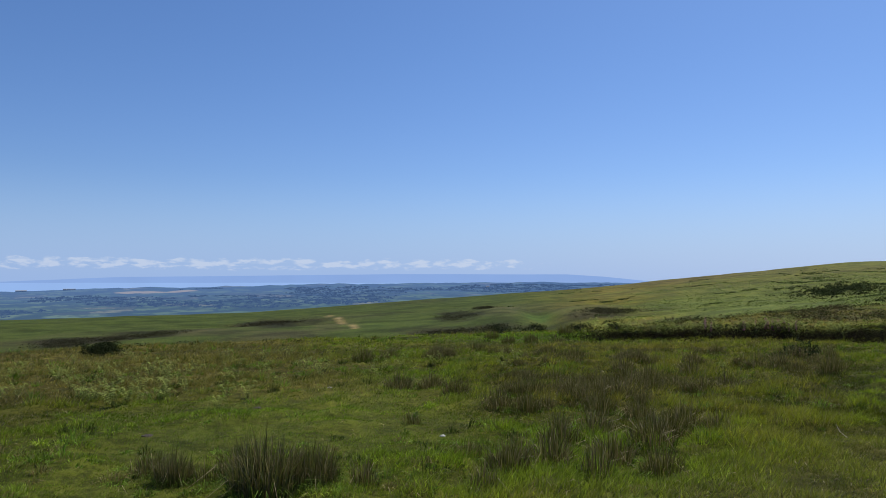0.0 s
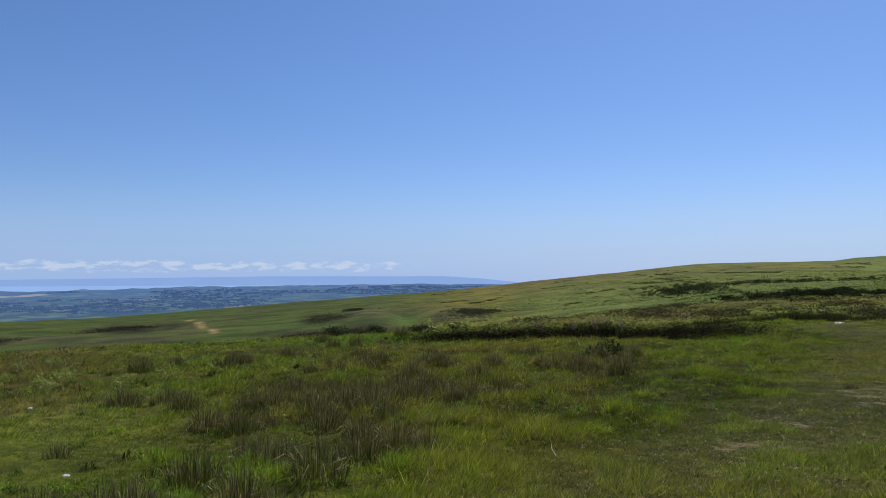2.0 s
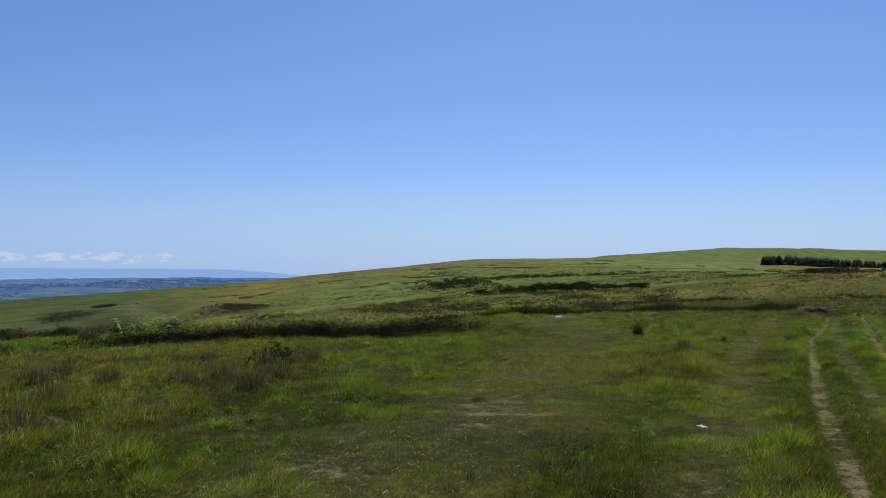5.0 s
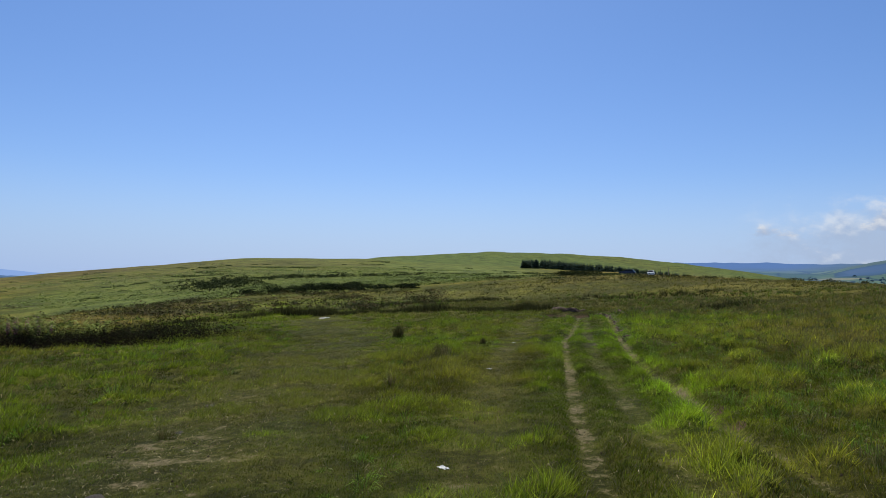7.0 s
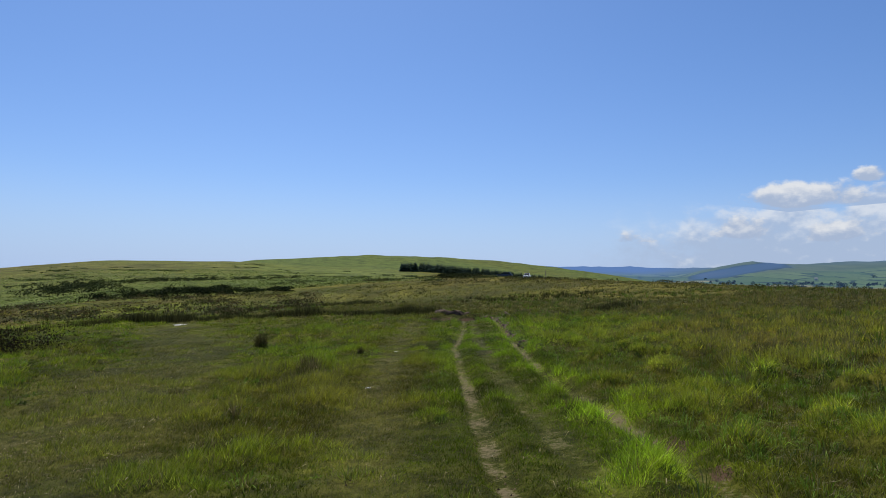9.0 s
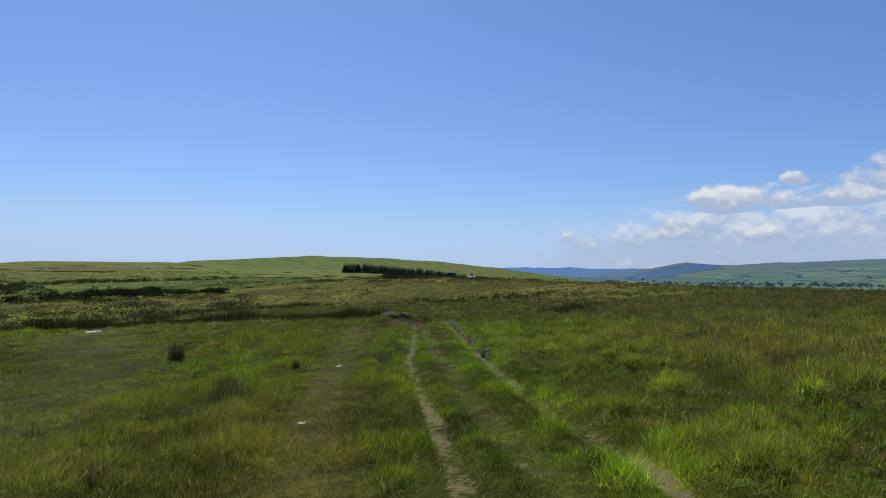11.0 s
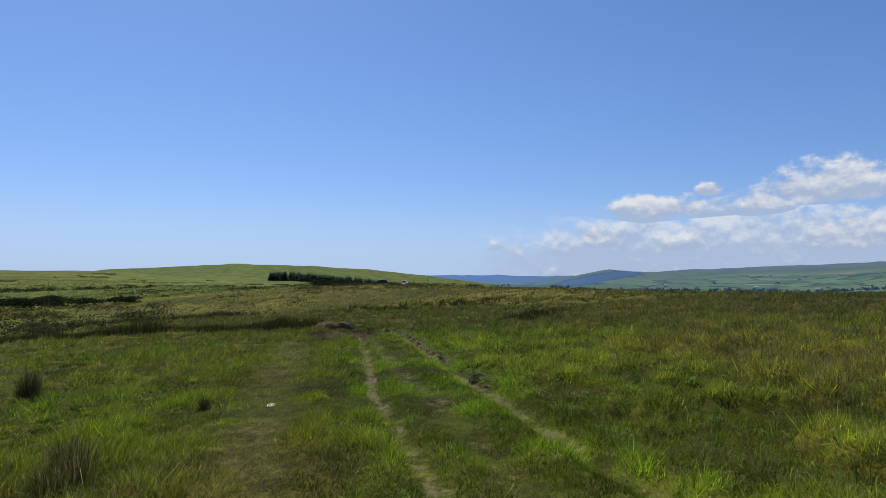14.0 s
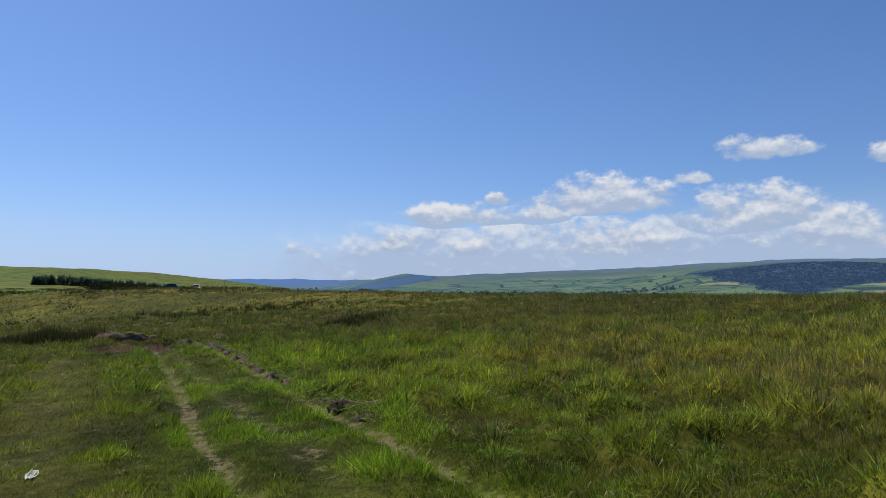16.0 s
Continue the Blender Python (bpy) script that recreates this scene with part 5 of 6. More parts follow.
def build_pines():
    models = []
    for seed in range(4):
        tree = new("conifer")
        part("trunk", taper([(0, 0, -0.3), (0.05, 0, 3), (0, 0.05, 9)], [0.2, 0.15, 0.03]), BARK, tree)
        crown = new("crown", needle_crown(seed, 9.6, 3.4))
        crown.parent = tree
        tagged(tree, "dark green plantation conifer on the moor's edge", "tree", "conifers of the plantation")
        models.append(tree)
    g = np.random.default_rng(11)
    count = 0
    for k in range(280):
        f = g.uniform(0, 1) ** 1.3
        a = -52.3 - 13.0 * f
        r = 545 + g.uniform(0, 46) + 10 * f
        x, y = HUB[0] - r * math.sin(radians(a)), HUB[1] + r * math.cos(radians(a))
        size = float(np.interp(f, [0, 0.12, 0.5, 0.75, 1], [0.66, 0.8, 0.62, 0.4, 0.26])) * g.uniform(0.82, 1.12)
        m = pose(x, y, float(land(x, y)) - 0.2, 0, 0, g.uniform(0, 360)) @ Matrix.Scale(size, 4)
        if count < 4:
            models[count].matrix_world = m
        else:
            ob = copy_thing(models[k % 4], m)
            ob.scale = (size, size, size)
        count += 1


build_pines()


def fern_mesh(seed):
    g = np.random.default_rng(seed)
    tris, tones = [], []
    for k in range(7):
        ang = k * math.tau / 7 + g.uniform(-0.4, 0.4)
        length, lift = g.uniform(0.3, 0.5), g.uniform(0.5, 0.8)
        out = np.array([math.cos(ang), math.sin(ang), 0])
        side = np.array([-math.sin(ang), math.cos(ang), 0])
        green = np.array([0.21, 0.25, 0.065]) * g.uniform(0.7, 1.25)
        for s in np.linspace(0.12, 0.97, 11):
            at = out * length * s + np.array([0, 0, lift * math.sin(s * 2.3)])
            w = 0.17 * (1.05 - s) ** 0.7
            for sign in (-1, 1):
                tip = at + side * sign * w + out * 0.05 + np.array([0, 0, -0.02 + g.uniform(-0.02, 0.02)])
                tris += [at - out * 0.028, at + out * 0.03, tip]
                tones += [green * 0.85, green, green * 1.15]
        a, b = np.array([0, 0, -0.05]), out * length * 0.6 + np.array([0, 0, lift * 0.98])
        tris += [a - side * 0.008, a + side * 0.008, b]
        tones += [np.array([0.09, 0.1, 0.03])] * 3
    v = np.array(tris)
    return bulk("bracken_fern", v, np.arange(len(v)).reshape(-1, 3), LEAF, np.array(tones))


def build_ferns():
    kinds = [fern_mesh(s) for s in range(5)]
    g = np.random.default_rng(5)
    made = 0
    while made < 150:
        x, y = g.normal(-4.8, 5.0), g.normal(21.5, 4.6)
        if y < 15.5 + 0.2 * x or (x > -0.8 and y < 21) or g.uniform() > 0.75 + grain(np.array([x]), np.array([y]), 3, 81)[0]:
            continue
        plant(kinds[made % 5], "bracken_fern", x, y, g.uniform(0, 360), g.uniform(0.34, 0.58), "pale green bracken fern in brown moor grass", "fern", "bracken ferns in the grass")
        made += 1
    for x, y in along([(bx + 0.6, by + 0.9) for bx, by in BANK_LINE[:4]], 40, 0.6):
        plant(kinds[int(g.integers(0, 5))], "bracken_fern", float(x), float(y), g.uniform(0, 360), g.uniform(1.1, 1.6), "tall green bracken fern on the dark bank", "fern", "bracken ferns on the bank")


build_ferns()


def bush(name, x, y, wide, tall, seed, colour, label, category, group="", leaf=0.12, heaps=26, per=60):
    g = np.random.default_rng(seed)
    at = np.stack([g.normal(0, wide * 0.32, heaps), g.normal(0, wide * 0.32, heaps), g.uniform(0.1, 0.55, heaps) * tall], 1)
    size = np.stack([g.uniform(0.18, 0.34, heaps) * wide, g.uniform(0.18, 0.34, heaps) * wide, g.uniform(0.25, 0.5, heaps) * tall], 1)
    v, f, t = leaf_heap(at, size, per, np.full(heaps, leaf), np.array(colour) * g.uniform(0.6, 1.4, (heaps, 1)))
    v[:, 2] = np.maximum(v[:, 2], -0.05)
    thing = tagged(place(new(name), x, y), label, category, group)
    stem = part("stem", taper([(0, 0, -0.05), (0.03, 0.02, tall * 0.5)], [0.05, 0.03], 6), BARK, thing)
    leaves = new("foliage", bulk("foliage", v, f, LEAF, t))
    leaves.parent = thing
    return thing


def build_bushes():
    bush("bush", -12.1, 33.1, 1.25, 0.68, 1, (0.026, 0.034, 0.014), "dark rounded bush alone on the edge of the field", "bush", "", 0.07, 60, 70)
    spots = [(59.6, 83.5, 2.4, 1.3), (61.0, 80.8, 2.2, 1.2), (62.2, 78.6, 2.6, 1.35), (63.3, 76.2, 2.2, 1.2), (64.5, 74.2, 2.4, 1.1), (57.5, 86.5, 2.0, 0.9),
             (66.5, 71.5, 2.6, 0.9), (69, 69, 2.0, 0.7), (98, 66, 3.2, 0.9), (101, 64.5, 3.0, 0.9), (72, 84, 2.2, 1.0), (70, 87, 2.2, 1.0)]
    for k, (x, y, w, h) in enumerate(spots):
        bush("gorse_bush", x, y, w, h, 20 + k, (0.024, 0.032, 0.014), "dense dark green gorse bush at the foot of the hill", "bush", "gorse bushes", 0.2, 20, 50)
    for k, (x, y, w, h) in enumerate(((6.7, 47.6, 1.3, 0.8), (9.0, 49.4, 1.5, 0.75), (12.3, 50.2, 1.2, 0.7), (14.4, 48.6, 1.4, 0.8))):
        bush("bush", x, y, w, h, 80 + k, (0.03, 0.036, 0.016), "small dark bush on bright wet grass", "bush", "bushes on the wet grass", 0.08, 24, 46)
    # leafy dark tufts by the old track
    bush("thistle", 14.45, 25.0, 0.8, 0.75, 60, (0.04, 0.05, 0.02), "dark thistle standing up out of brown grass", "plant", "", 0.09, 14, 26)


build_bushes()


def build_foxgloves():
    stem_mat = plain("green stem", (0.10, 0.14, 0.05), 0.7)
    bell_mat = plain("foxglove pink", (0.52, 0.16, 0.34), 0.6, 0.2, 20)
    leaf_mat = plain("foxglove leaf", (0.08, 0.12, 0.05), 0.7)
    g = np.random.default_rng(9)
    model = new("foxglove")
    part("stem", taper([(0, 0, -0.05), (0.02, 0, 0.6), (0, 0.02, 1.25)], [0.014, 0.011, 0.004], 6), stem_mat, model)
    for k in range(20):
        h = 0.5 + 0.036 * k
        r = 0.05 * (1.15 - 0.045 * k)
        bm = bmesh.new()
        bmesh.ops.create_cone(bm, segments=6, radius1=r * 0.75, radius2=r * 0.3, depth=r * 2.0, cap_ends=True)
        up(bm, pose(0.055 * math.cos(k * 2.4), 0.055 * math.sin(k * 2.4), h, 55, 0, math.degrees(k * 2.4) + 90))
        part("flower_bell", bm, bell_mat, model)
    for k in range(5):
        bm = bmesh.new()
        v = [bm.verts.new(p) for p in ((0, 0, 0), (0.16, -0.05, 0.06), (0.34, 0, 0.02), (0.16, 0.05, 0.06))]
        bm.faces.new(v)
        up(bm, pose(0, 0, 0.05 + 0.05 * k, 0, 0, 72 * k + 20))
        part("leaf", bm, leaf_mat, model)
    tagged(model, "tall foxglove with pink bells on the dark bank", "flower", "foxgloves")
    spots = [(19.5, 38.2), (19.8, 38.6), (20.1, 38.0), (20.5, 38.3), (20.4, 37.6), (18.6, 38.8), (18.9, 39.3), (16.9, 39.6), (17.3, 39.8), (20.9, 37.9), (19.1, 38.5), (19.7, 37.9), (20.2, 38.5)]
    for k, (x, y) in enumerate(spots):
        s = g.uniform(0.72, 0.98)
        m = pose(x, y, float(land(x, y)), 0, 0, g.uniform(0, 360)) @ Matrix.Scale(s, 4)
        if k == 0:
            model.matrix_world = m
        else:
            copy_thing(model, m)


build_foxgloves()


def scarp(name, line, tall, mat, label, seed, lean=0.12):
    """A broken face of bare earth along a line, its foot to the south-west, with a crumbled top."""
    line = np.array(line, float)
    n = len(line) * 14
    s = np.linspace(0, len(line) - 1, n)
    i = np.minimum(s.astype(int), len(line) - 2)
    p = line[i] + (line[i + 1] - line[i]) * (s - i)[:, None]
    d = np.gradient(p, axis=0)
    d /= np.linalg.norm(d, axis=1, keepdims=True)
    out = np.stack([-d[:, 1], d[:, 0]], 1)
    g = np.random.default_rng(seed)
    hgt = tall * (0.75 + 0.35 * grain(p[:, 0], p[:, 1], 0.7, seed, 3)) * np.clip(np.minimum(np.arange(n), n - 1 - np.arange(n)) / 6.0, 0.1, 1)
    base = land(p[:, 0] + out[:, 0] * 0.3, p[:, 1] + out[:, 1] * 0.3)
    rows = []
    for level in (-0.15, 0.0, 0.2, 0.45, 0.7, 0.9, 1.0):
        j = 0.07 * grain(p[:, 0] * 3, p[:, 1] * 3 + level * 9, 0.8, seed + 3, 2)
        back = lean * (1 - level) - (0.05 if level > 0.8 else 0) + j
        rows.append(np.stack([p[:, 0] + out[:, 0] * back, p[:, 1] + out[:, 1] * back, base + hgt * level], 1))
    for back, level in ((-0.14, 0.9), (-0.35, 0.5), (-0.75, 0.0)):
        q = p + out * back
        rows.append(np.stack([q[:, 0], q[:, 1], np.maximum(base + hgt * level, land(q[:, 0], q[:, 1]) - 0.08)], 1))
    k = len(rows)
    a, b = np.meshgrid(np.arange(k - 1), np.arange(n - 1), indexing="ij")
    f = np.stack([a * n + b, a * n + b + 1, (a + 1) * n + b + 1, (a + 1) * n + b], -1).reshape(-1, 4)
    face = new("earth_face", bulk("earth_face", np.concatenate(rows), f, mat))
    thing = tagged(new(name), label, "earth bank")
    face.parent = thing
    # turf hanging over the lip
    m = n * 11
    at = g.integers(0, n, m)
    q = p[at] + out[at] * g.uniform(-0.6, 0.03, m)[:, None] + g.normal(0, 0.03, (m, 2))
    back = np.clip(-((q - p[at]) * out[at]).sum(1), 0, 0.6)
    z = np.maximum(base[at] + hgt[at] * np.interp(back, [0, 0.14, 0.35, 0.75], [1, 0.9, 0.5, 0]), land(q[:, 0], q[:, 1])) - 0.02
    long = g.uniform(0.06, 0.14, m)
    lean_out = out[at] * (long * g.uniform(0.2, 1.1, m))[:, None] + g.normal(0, 0.05, (m, 2))
    hue = np.array([0.11, 0.16, 0.025]) * g.uniform(0.6, 1.4, (m, 1))
    v, f, t = blades(np.stack([q[:, 0], q[:, 1], z], 1), long * 0.7, np.full(m, 0.02), lean_out, hue * 0.9, hue * 1.2, "leaf")
    lip = new("turf_lip", bulk("turf_lip", v, f, BLADE, t))
    lip.parent = thing
    tagged(lip, kind="stuff")


scarp("peat_scar", [(46.6, 32.4), (45.5, 31.0), (45.7, 29.9), (45.9, 28.9), (45.6, 27.9), (44.9, 27.0), (43.9, 26.2)][::-1], 0.38, PEAT, "low scar of dark bare peat under a turf lip", 3)
# the outer edge of the rut has broken away in steps
def rut_edge(x):
    """A place on the rut's outer edge."""
    return x + 0.08 + 0.06 * math.sin(5.3 * x), float(np.interp(x, [p[0] for p in RUT_RIGHT], [p[1] for p in RUT_RIGHT])) - 0.16 + 0.05 * math.cos(7.1 * x)


for k, (a, b, tall) in enumerate(((30.5, 31.5, 0.15), (31.7, 32.6, 0.18), (33.0, 33.5, 0.12), (34.3, 35.6, 0.13), (36.0, 37.4, 0.17), (37.6, 39.3, 0.2), (39.5, 41.2, 0.22), (41.4, 43.2, 0.24))):
    scarp("peat_scar", [rut_edge(v) for v in np.linspace(a, b, 5)], tall, PEAT, "crumbled dark earth edge beside the wheel rut", 30 + k, 0.08)


def lump(size, seed, squash=0.5, rough=0.3, level=2):
    bm = bmesh.new()
    bmesh.ops.create_icosphere(bm, subdivisions=level, radius=size)
    for v in bm.verts:
        q = Vector((v.co.x, v.co.y, v.co.z)) / size
        v.co *= 1 + rough * noise.noise(q * 1.4 + Vector((seed * 7.1, 0, 0)))
        v.co.z *= squash
    return bm


def build_litter():
    def sheet(seed, long, wide):
        """A crumpled scrap of sheeting."""
        bm = bmesh.new()
        rows, cols = 7, 5
        grid = [[bm.verts.new(((i / (rows - 1) - 0.5) * long + 0.05 * noise.noise(Vector((i, j, seed))), (j / (cols - 1) - 0.5) * wide * (1 - 0.5 * abs(i / 3 - 1)),
                               0.008 + 0.014 * noise.noise(Vector((i * 0.7, j * 0.9, seed + 5))))) for j in range(cols)] for i in range(rows)]
        for i in range(rows - 1):
            for j in range(cols - 1):
                bm.faces.new((grid[i][j], grid[i + 1][j], grid[i + 1][j + 1], grid[i][j + 1]))
        bmesh.ops.solidify(bm, geom=bm.faces[:], thickness=0.004)
        return bm

    for x, y, long, wide, turn, text in ((28.5, 20.8, 0.36, 0.11, 30, "crumpled scrap of white plastic in the grass"), (16.85, 12.4, 0.14, 0.1, 80, "small torn scrap of white paper in the grass"),
                                         (23.5, 17.5, 0.13, 0.1, 10, "small torn scrap of white paper in the grass"),
                                         (37.4, 42.3, 1.3, 0.7, 15, "pale flat sheet lying on wet ground")):
        ob = part("plastic_scrap", sheet(x, long, wide), PLASTIC)
        tagged(place(ob, x, y, turn, 1.0, 0.0), text, "litter")
    for k, (x, y, s) in enumerate(((0.35, 18.2, 0.06), (36.5, 41.5, 0.2), (37.4, 41.3, 0.16), (27.0, 16.6, 0.035), (39.0, 36.6, 0.1), (2.9, 12.4, 0.05), (42.9, 28.2, 0.28), (43.3, 27.8, 0.2))):
        ob = part("stone", lump(s, k, 0.6), STONE)
        tagged(place(ob, x, y, 40 * k, 1.0, s * 0.1), "pale grey stone lying in the turf", "stone", "loose stones")
    g = np.random.default_rng(4)
    for k, (x, y) in enumerate(((14.35, 14.25), (16.2, 16.6), (17.6, 18.4), (13.2, 13.6), (-1.4, 12.6), (0.3, 14.3), (-2.2, 11.9), (1.1, 15.4), (-0.6, 15.6), (11.8, 12.7))):
        ob = part("dung", lump(g.uniform(0.05, 0.1), 20 + k, 0.3, 0.5), DUNG)
        tagged(place(ob, x, y, 70 * k, 1.0, 0.01), "dry dark dung pat on short turf", "dung", "dung pats")
    # bleached stalks lying over the tussocks
    for k, (x, y, turn) in enumerate(((4.6, 12.4, 20), (5.1, 12.9, 75), (9.0, 18.0, 10), (14.5, 25.1, 130), (8.2, 11.6, 170))):
        long = 0.4 + 0.08 * (k % 4)
        bm = taper([(0, 0, 0), (0.02, 0, long * 0.5), (0, 0.03, long)], [0.005, 0.004, 0.002], 5)
        up(bm, pose(0, 0, 0.1, 80, 0, 0))
        ob = part("dead_stalk", bm, TWIG)
        tagged(place(ob, x, y, turn, 1.0), "bleached dry stalk lying over the grass", "stalk", "dead stalks")


build_litter()


def build_cars():
    glass = plain("dark car glass", (0.02, 0.025, 0.03), 0.1, 0.1)
    tyre = plain("tyre rubber", (0.03, 0.03, 0.03), 0.8)
    rim = plain("alloy rim", (0.5, 0.5, 0.52), 0.35, 0.1, metal=1.0)
    lamp = plain("clear lamp glass", (0.7, 0.7, 0.68), 0.2, 0.1)

    def hull(profile, half, slope):
        """A car body from a side profile, drawn in towards the roof."""
        bm = bmesh.new()
        sides = []
        for sign in (-1, 1):
            sides.append([bm.verts.new((x, sign * (half - slope * max(0, z - 0.85)), z)) for x, z in profile])
        n = len(profile)
        bm.faces.new(sides[0])
        bm.faces.new(sides[1][::-1])
        for k in range(n):
            bm.faces.new((sides[0][k], sides[1][k], sides[1][(k + 1) % n], sides[0][(k + 1) % n]))
        bmesh.ops.bevel(bm, geom=bm.edges[:], offset=0.05, segments=2, affect="EDGES")
        return bm

    def car(paint, tall, x, y, turn, label):
        thing = tagged(new("car"), label, "car", "parked cars")
        body = part("body", hull([(-2.1, 0.3), (-2.15, 0.75), (-1.9, 0.95), (1.0, 0.95), (2.0, 0.8), (2.1, 0.3)], 0.88, 0.1), paint, thing)
        part("cabin", hull([(-1.85, 0.9), (-1.45, tall), (0.2, tall), (1.05, 0.9)], 0.82, 0.35), paint, thing)
        for sign in (-1, 1):
            bm = bmesh.new()
            edge = 0.79 - 0.35 * 0.05
            top = 0.84 - 0.35 * (tall - 0.95)
            v = [bm.verts.new(p) for p in ((-1.55, sign * edge, 1.0), (0.75, sign * edge, 1.0), (0.15, sign * top, tall - 0.07), (-1.35, sign * top, tall - 0.07))]
            bm.faces.new(v if sign < 0 else v[::-1])
            bmesh.ops.solidify(bm, geom=bm.faces[:], thickness=0.03)
            part("side_window", bm, glass, thing)
        for x0, x1, name in ((0.98, 0.28, "windscreen"), (-1.8, -1.5, "rear_window")):
            bm = bmesh.new()
            v = [bm.verts.new(p) for p in ((x0 + 0.02, -0.7, 0.98), (x0 + 0.02, 0.7, 0.98), (x1 + (0.03 if x0 > 0 else -0.03), 0.56, tall - 0.06), (x1 + (0.03 if x0 > 0 else -0.03), -0.56, tall - 0.06))]
            bm.faces.new(v)
            bmesh.ops.solidify(bm, geom=bm.faces[:], thickness=0.03)
            part(name, bm, glass, thing)
        for wx in (-1.3, 1.35):
            for wy in (-0.8, 0.8):
                bm = bmesh.new()
                bmesh.ops.create_cone(bm, segments=16, radius1=0.33, radius2=0.33, depth=0.22, cap_ends=True)
                wheel = part("wheel", up(bm, pose(wx, wy, 0.33, 90)), tyre, thing)
                bm = bmesh.new()
                bmesh.ops.create_cone(bm, segments=12, radius1=0.2, radius2=0.2, depth=0.24, cap_ends=True)
                part("rim", up(bm, pose(wx, wy, 0.33, 90)), rim, wheel)
        for wy in (-0.6, 0.6):
            bm = bmesh.new()
            bmesh.ops.create_cube(bm, size=1.0, matrix=pose(2.05, wy, 0.68) @ Matrix.Diagonal((0.1, 0.3, 0.14, 1)))
            part("headlight", bm, lamp, thing)
        thing.matrix_world = pose(x, y, float(land(x, y)) + 0.02, 0, 0, turn)

    car(plain("dark blue car paint", (0.012, 0.02, 0.05), 0.25, 0.1), 1.48, 179.2, 101.9, 112, "dark blue car parked on the moorland road")
    car(plain("white car paint", (0.6, 0.6, 0.6), 0.3, 0.05), 1.5, 183.2, 97.1, 203, "white car parked on the moorland road")
    # the post beside them
    steel = plain("dark painted post", (0.05, 0.05, 0.05), 0.6)
    sign = tagged(new("road_sign"), "small dark sign on a post beside the cars", "sign")
    part("post", taper([(0, 0, -0.1), (0, 0, 1.9)], [0.04, 0.04], 8), steel, sign)
    bm = bmesh.new()
    bmesh.ops.create_cube(bm, size=1.0, matrix=pose(0, 0, 1.75) @ Matrix.Diagonal((0.5, 0.05, 0.5, 1)))
    bmesh.ops.bevel(bm, geom=bm.edges[:], offset=0.02, segments=1, affect="EDGES")
    part("plate", bm, steel, sign)
    place(sign, 182.8, 94.2, 30)
    pole = tagged(new("marker_post"), "thin wooden marker post on the rough moor", "post")
    part("post", taper([(0, 0, -0.2), (0, 0, 1.4)], [0.05, 0.04], 7), TWIG, pole)
    place(pole, 118, 60, 0)


build_cars()


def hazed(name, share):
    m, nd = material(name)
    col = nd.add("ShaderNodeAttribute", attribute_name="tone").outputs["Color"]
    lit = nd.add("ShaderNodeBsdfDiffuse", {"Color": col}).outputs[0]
    # haze painted over the trees as a share of blue emission
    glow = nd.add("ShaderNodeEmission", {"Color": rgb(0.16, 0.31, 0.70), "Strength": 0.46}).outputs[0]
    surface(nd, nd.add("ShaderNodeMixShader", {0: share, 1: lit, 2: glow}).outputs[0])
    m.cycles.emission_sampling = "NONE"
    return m


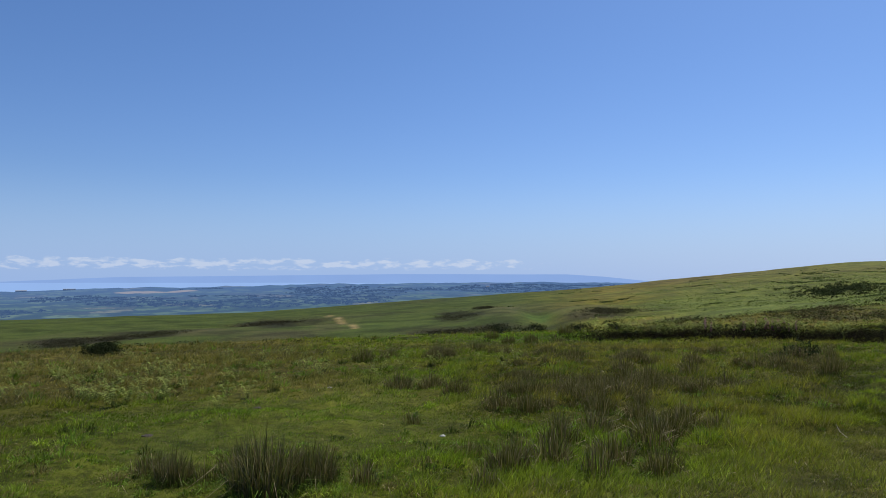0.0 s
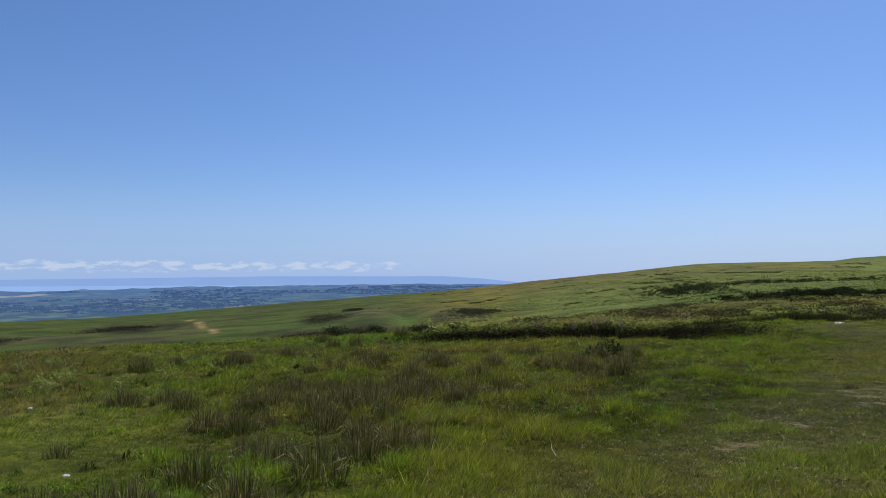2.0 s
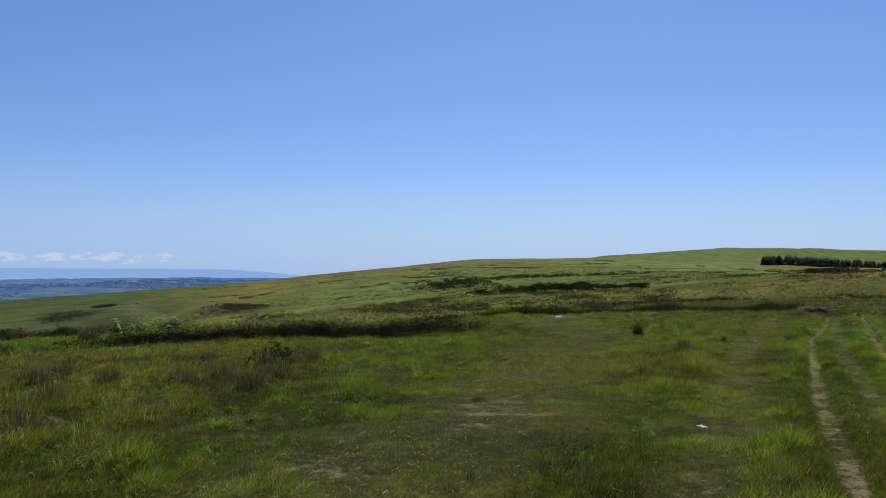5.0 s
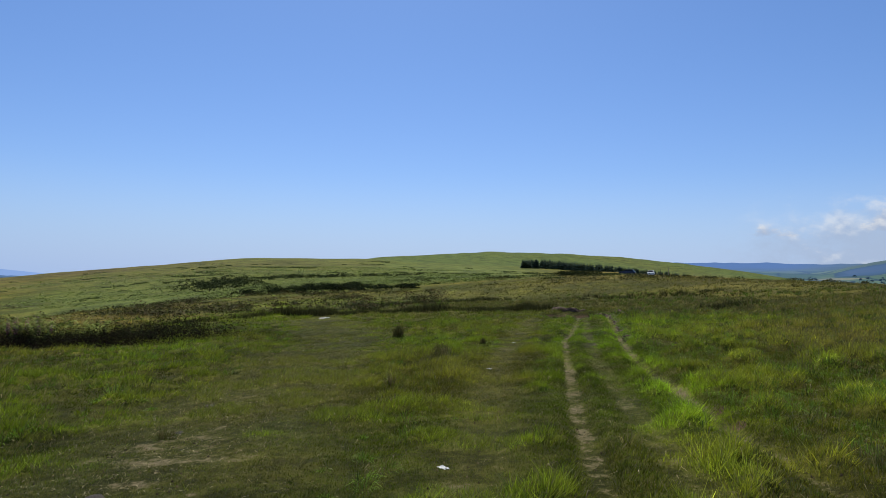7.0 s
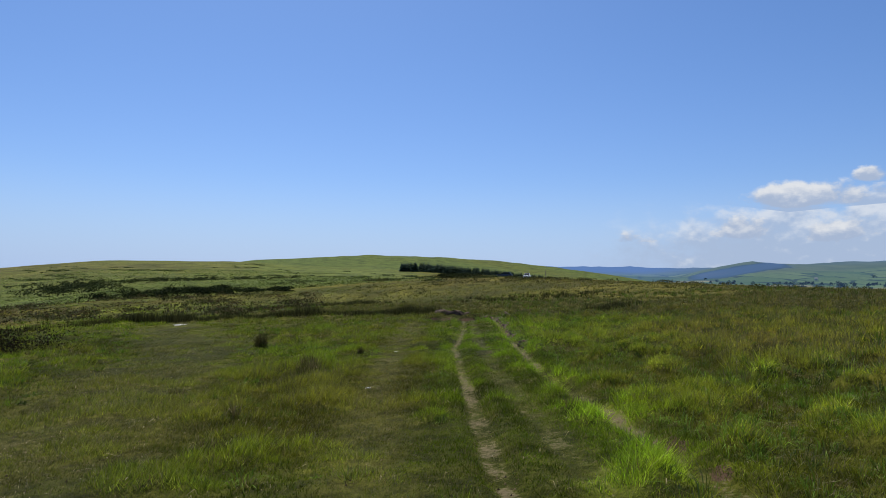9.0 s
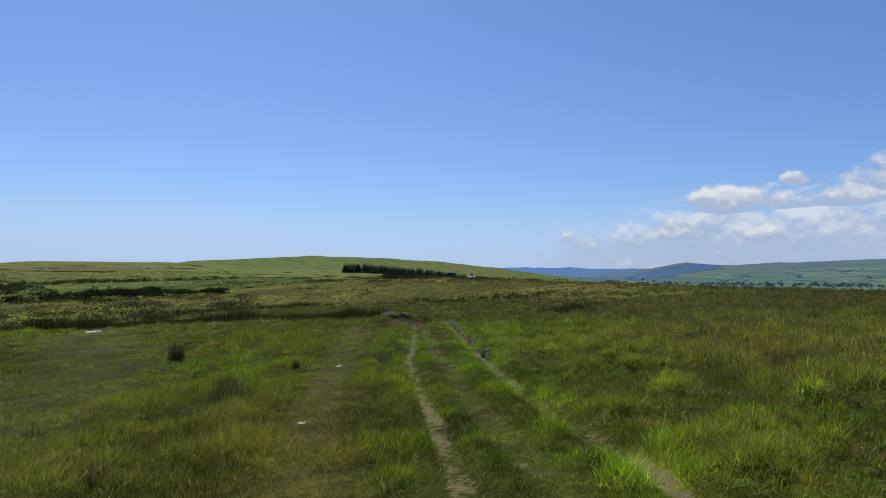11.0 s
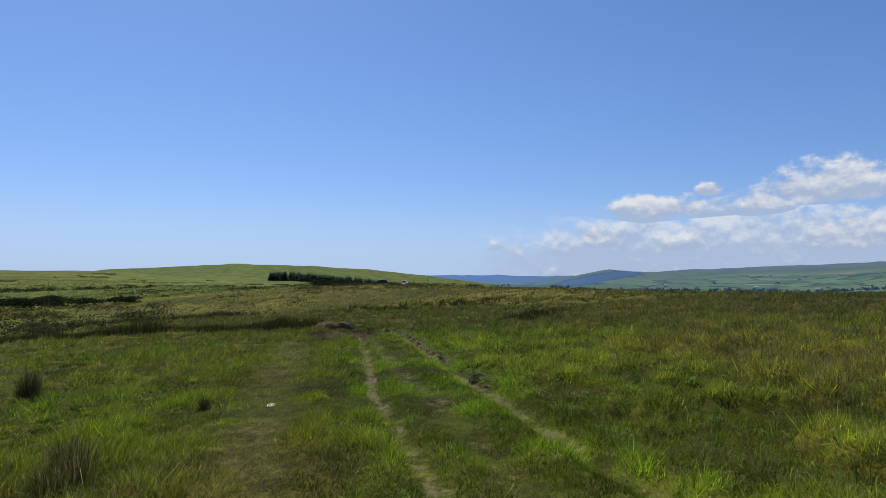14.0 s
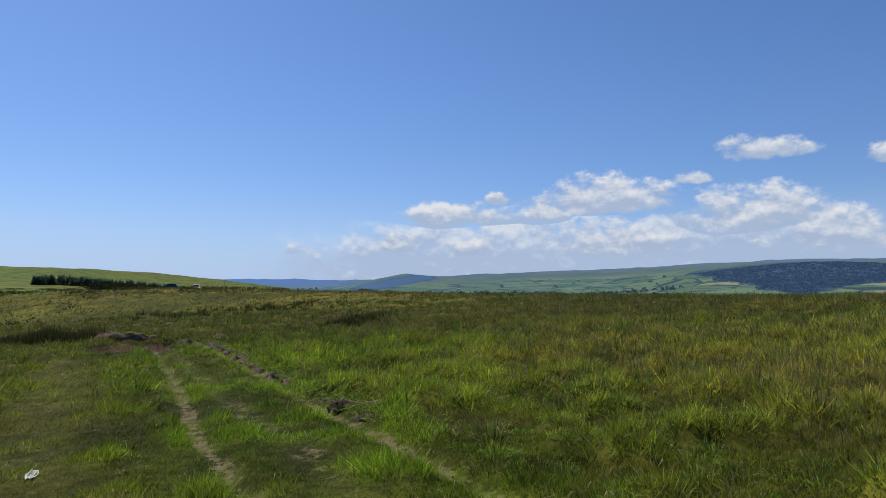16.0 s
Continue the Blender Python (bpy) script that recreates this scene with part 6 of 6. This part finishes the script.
def build_far_trees():
    g = np.random.default_rng(21)
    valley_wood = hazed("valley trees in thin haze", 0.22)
    # hedgerow trees in the valley to the east
    a = g.uniform(-101, -75, 1700)
    r = 1700 * (2900 / 1700.0) ** g.uniform(0, 1, 1700)
    x, y = HUB[0] - r * np.sin(np.radians(a)), HUB[1] + r * np.cos(np.radians(a))
    keep = ((np.abs(grain(x, y, 330, 91, 2)) < 0.05) & (grain(x, y, 600, 92, 2) > -0.1) & (r < 2300)) | (g.uniform(0, 1, len(x)) < 0.01)
    x, y, r = x[keep], y[keep], r[keep]
    n = len(x)
    hue = np.array([0.03, 0.055, 0.02]) * g.uniform(0.6, 1.4, (n, 1))
    at = np.stack([x, y, land(x, y) + 3.0], 1)
    size = np.stack([g.uniform(5, 11, n), g.uniform(5, 11, n), g.uniform(4, 8, n)], 1) * (r / 2900)[:, None]
    v, f, t = leaf_heap(at, size, 26, 5.0 * r / 2600, hue)
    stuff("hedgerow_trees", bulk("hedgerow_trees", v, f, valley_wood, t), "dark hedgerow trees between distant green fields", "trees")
    # trees along the valley floor
    a = np.concatenate([g.normal(c, w, k) for c, w, k in ((-83, 1.5, 16), (-87.5, 1.6, 30), (-91, 1.2, 24), (-95, 0.8, 22), (-98, 1.4, 20), (-100.6, 0.5, 9), (-78, 2.2, 14))])
    n = len(a)
    r = np.interp(-a, [70, 80, 90, 101], [2250, 2080, 2040, 2020]) + g.uniform(0, 170, n) * g.uniform(0, 1, n)
    x, y = HUB[0] - r * np.sin(np.radians(a)), HUB[1] + r * np.cos(np.radians(a))
    tall = g.uniform(4, 8, n)
    v, f, t = leaf_heap(np.stack([x, y, land(x, y) + tall * 0.6], 1), np.stack([tall * g.uniform(0.6, 1.1, n), tall * g.uniform(0.6, 1.1, n), tall], 1), 40, np.full(n, 3.4), np.array([0.03, 0.05, 0.022]) * g.uniform(0.6, 1.4, (n, 1)))
    stuff("hedgerow_trees", bulk("hedgerow_trees", v, f, valley_wood, t), "dark leafy trees along the valley floor", "trees")
    # woods over the lowland to the north
    a = g.uniform(-14, 38, 5200)
    r = 1700 * (4000 / 1700.0) ** g.uniform(0, 1, 5200)
    x, y = HUB[0] - r * np.sin(np.radians(a)), HUB[1] + r * np.cos(np.radians(a))
    keep = grain(x, y, 500, 95, 3) > 0.02
    x, y, r = x[keep], y[keep], r[keep]
    n = len(x)
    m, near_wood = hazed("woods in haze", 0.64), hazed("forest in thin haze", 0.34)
    af = g.uniform(-122, -102, 5600)
    rf = g.uniform(1600, 2760, 5600)
    xf, yf = HUB[0] - rf * np.sin(np.radians(af)), HUB[1] + rf * np.cos(np.radians(af))
    keep = forest_share(xf, yf) > 0.5
    xf, yf, nf = xf[keep], yf[keep], int(keep.sum())
    vf, ff, tf = leaf_heap(np.stack([xf, yf, land(xf, yf) + 1.0], 1), np.stack([g.uniform(7, 13, nf), g.uniform(7, 13, nf), g.uniform(2, 4.5, nf)], 1), 14, np.full(nf, 6.0),
                           np.array([0.03, 0.05, 0.026]) * g.uniform(0.85, 1.2, (nf, 1)) * (1 + 0.35 * grain(xf, yf, 260, 76, 3))[:, None], 0.12)
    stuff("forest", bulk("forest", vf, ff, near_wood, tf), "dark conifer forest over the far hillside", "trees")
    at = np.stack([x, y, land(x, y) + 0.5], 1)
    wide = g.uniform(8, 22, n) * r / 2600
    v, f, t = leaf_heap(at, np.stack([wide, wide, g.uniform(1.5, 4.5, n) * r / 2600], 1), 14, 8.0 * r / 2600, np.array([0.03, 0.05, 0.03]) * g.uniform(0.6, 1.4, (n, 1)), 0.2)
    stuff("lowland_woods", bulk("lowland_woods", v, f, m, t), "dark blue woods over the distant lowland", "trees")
    # pale farm and works buildings, tiny in the distance
    wall_mat = plain("pale rendered wall", (0.48, 0.49, 0.5), 0.8, 0.05)
    roof_mat = plain("slate roof", (0.25, 0.27, 0.3), 0.7, 0.1)
    for az, r, long in ((23.6, 1860, 26), (29.3, 1800, 18), (28.5, 4150, 60), (31.5, 4200, 50), (-3.5, 3700, 18), (-90.5, 2350, 11), (-94.5, 2150, 9), (-84.0, 2500, 9)):
        x, y = HUB[0] - r * math.sin(radians(az)), HUB[1] + r * math.cos(radians(az))
        house = tagged(new("building"), "pale distant building among fields and trees", "building", "distant buildings")
        bm = bmesh.new()
        bmesh.ops.create_cube(bm, size=1.0, matrix=pose(0, 0, 2) @ Matrix.Diagonal((long, 9, 8, 1)))
        part("wall", bm, wall_mat, house)
        bm = bmesh.new()
        half = long / 2 + 0.5
        v = [bm.verts.new(p) for p in ((-half, -5, 6), (half, -5, 6), (half, 5, 6), (-half, 5, 6), (-half, 0, 8.5), (half, 0, 8.5))]
        for q in ((0, 1, 5, 4), (2, 3, 4, 5), (1, 2, 5), (3, 0, 4), (3, 2, 1, 0)):
            bm.faces.new([v[i] for i in q])
        part("roof", bm, roof_mat, house)
        house.matrix_world = pose(x, y, float(land(x, y)), 0, 0, az)


build_far_trees()
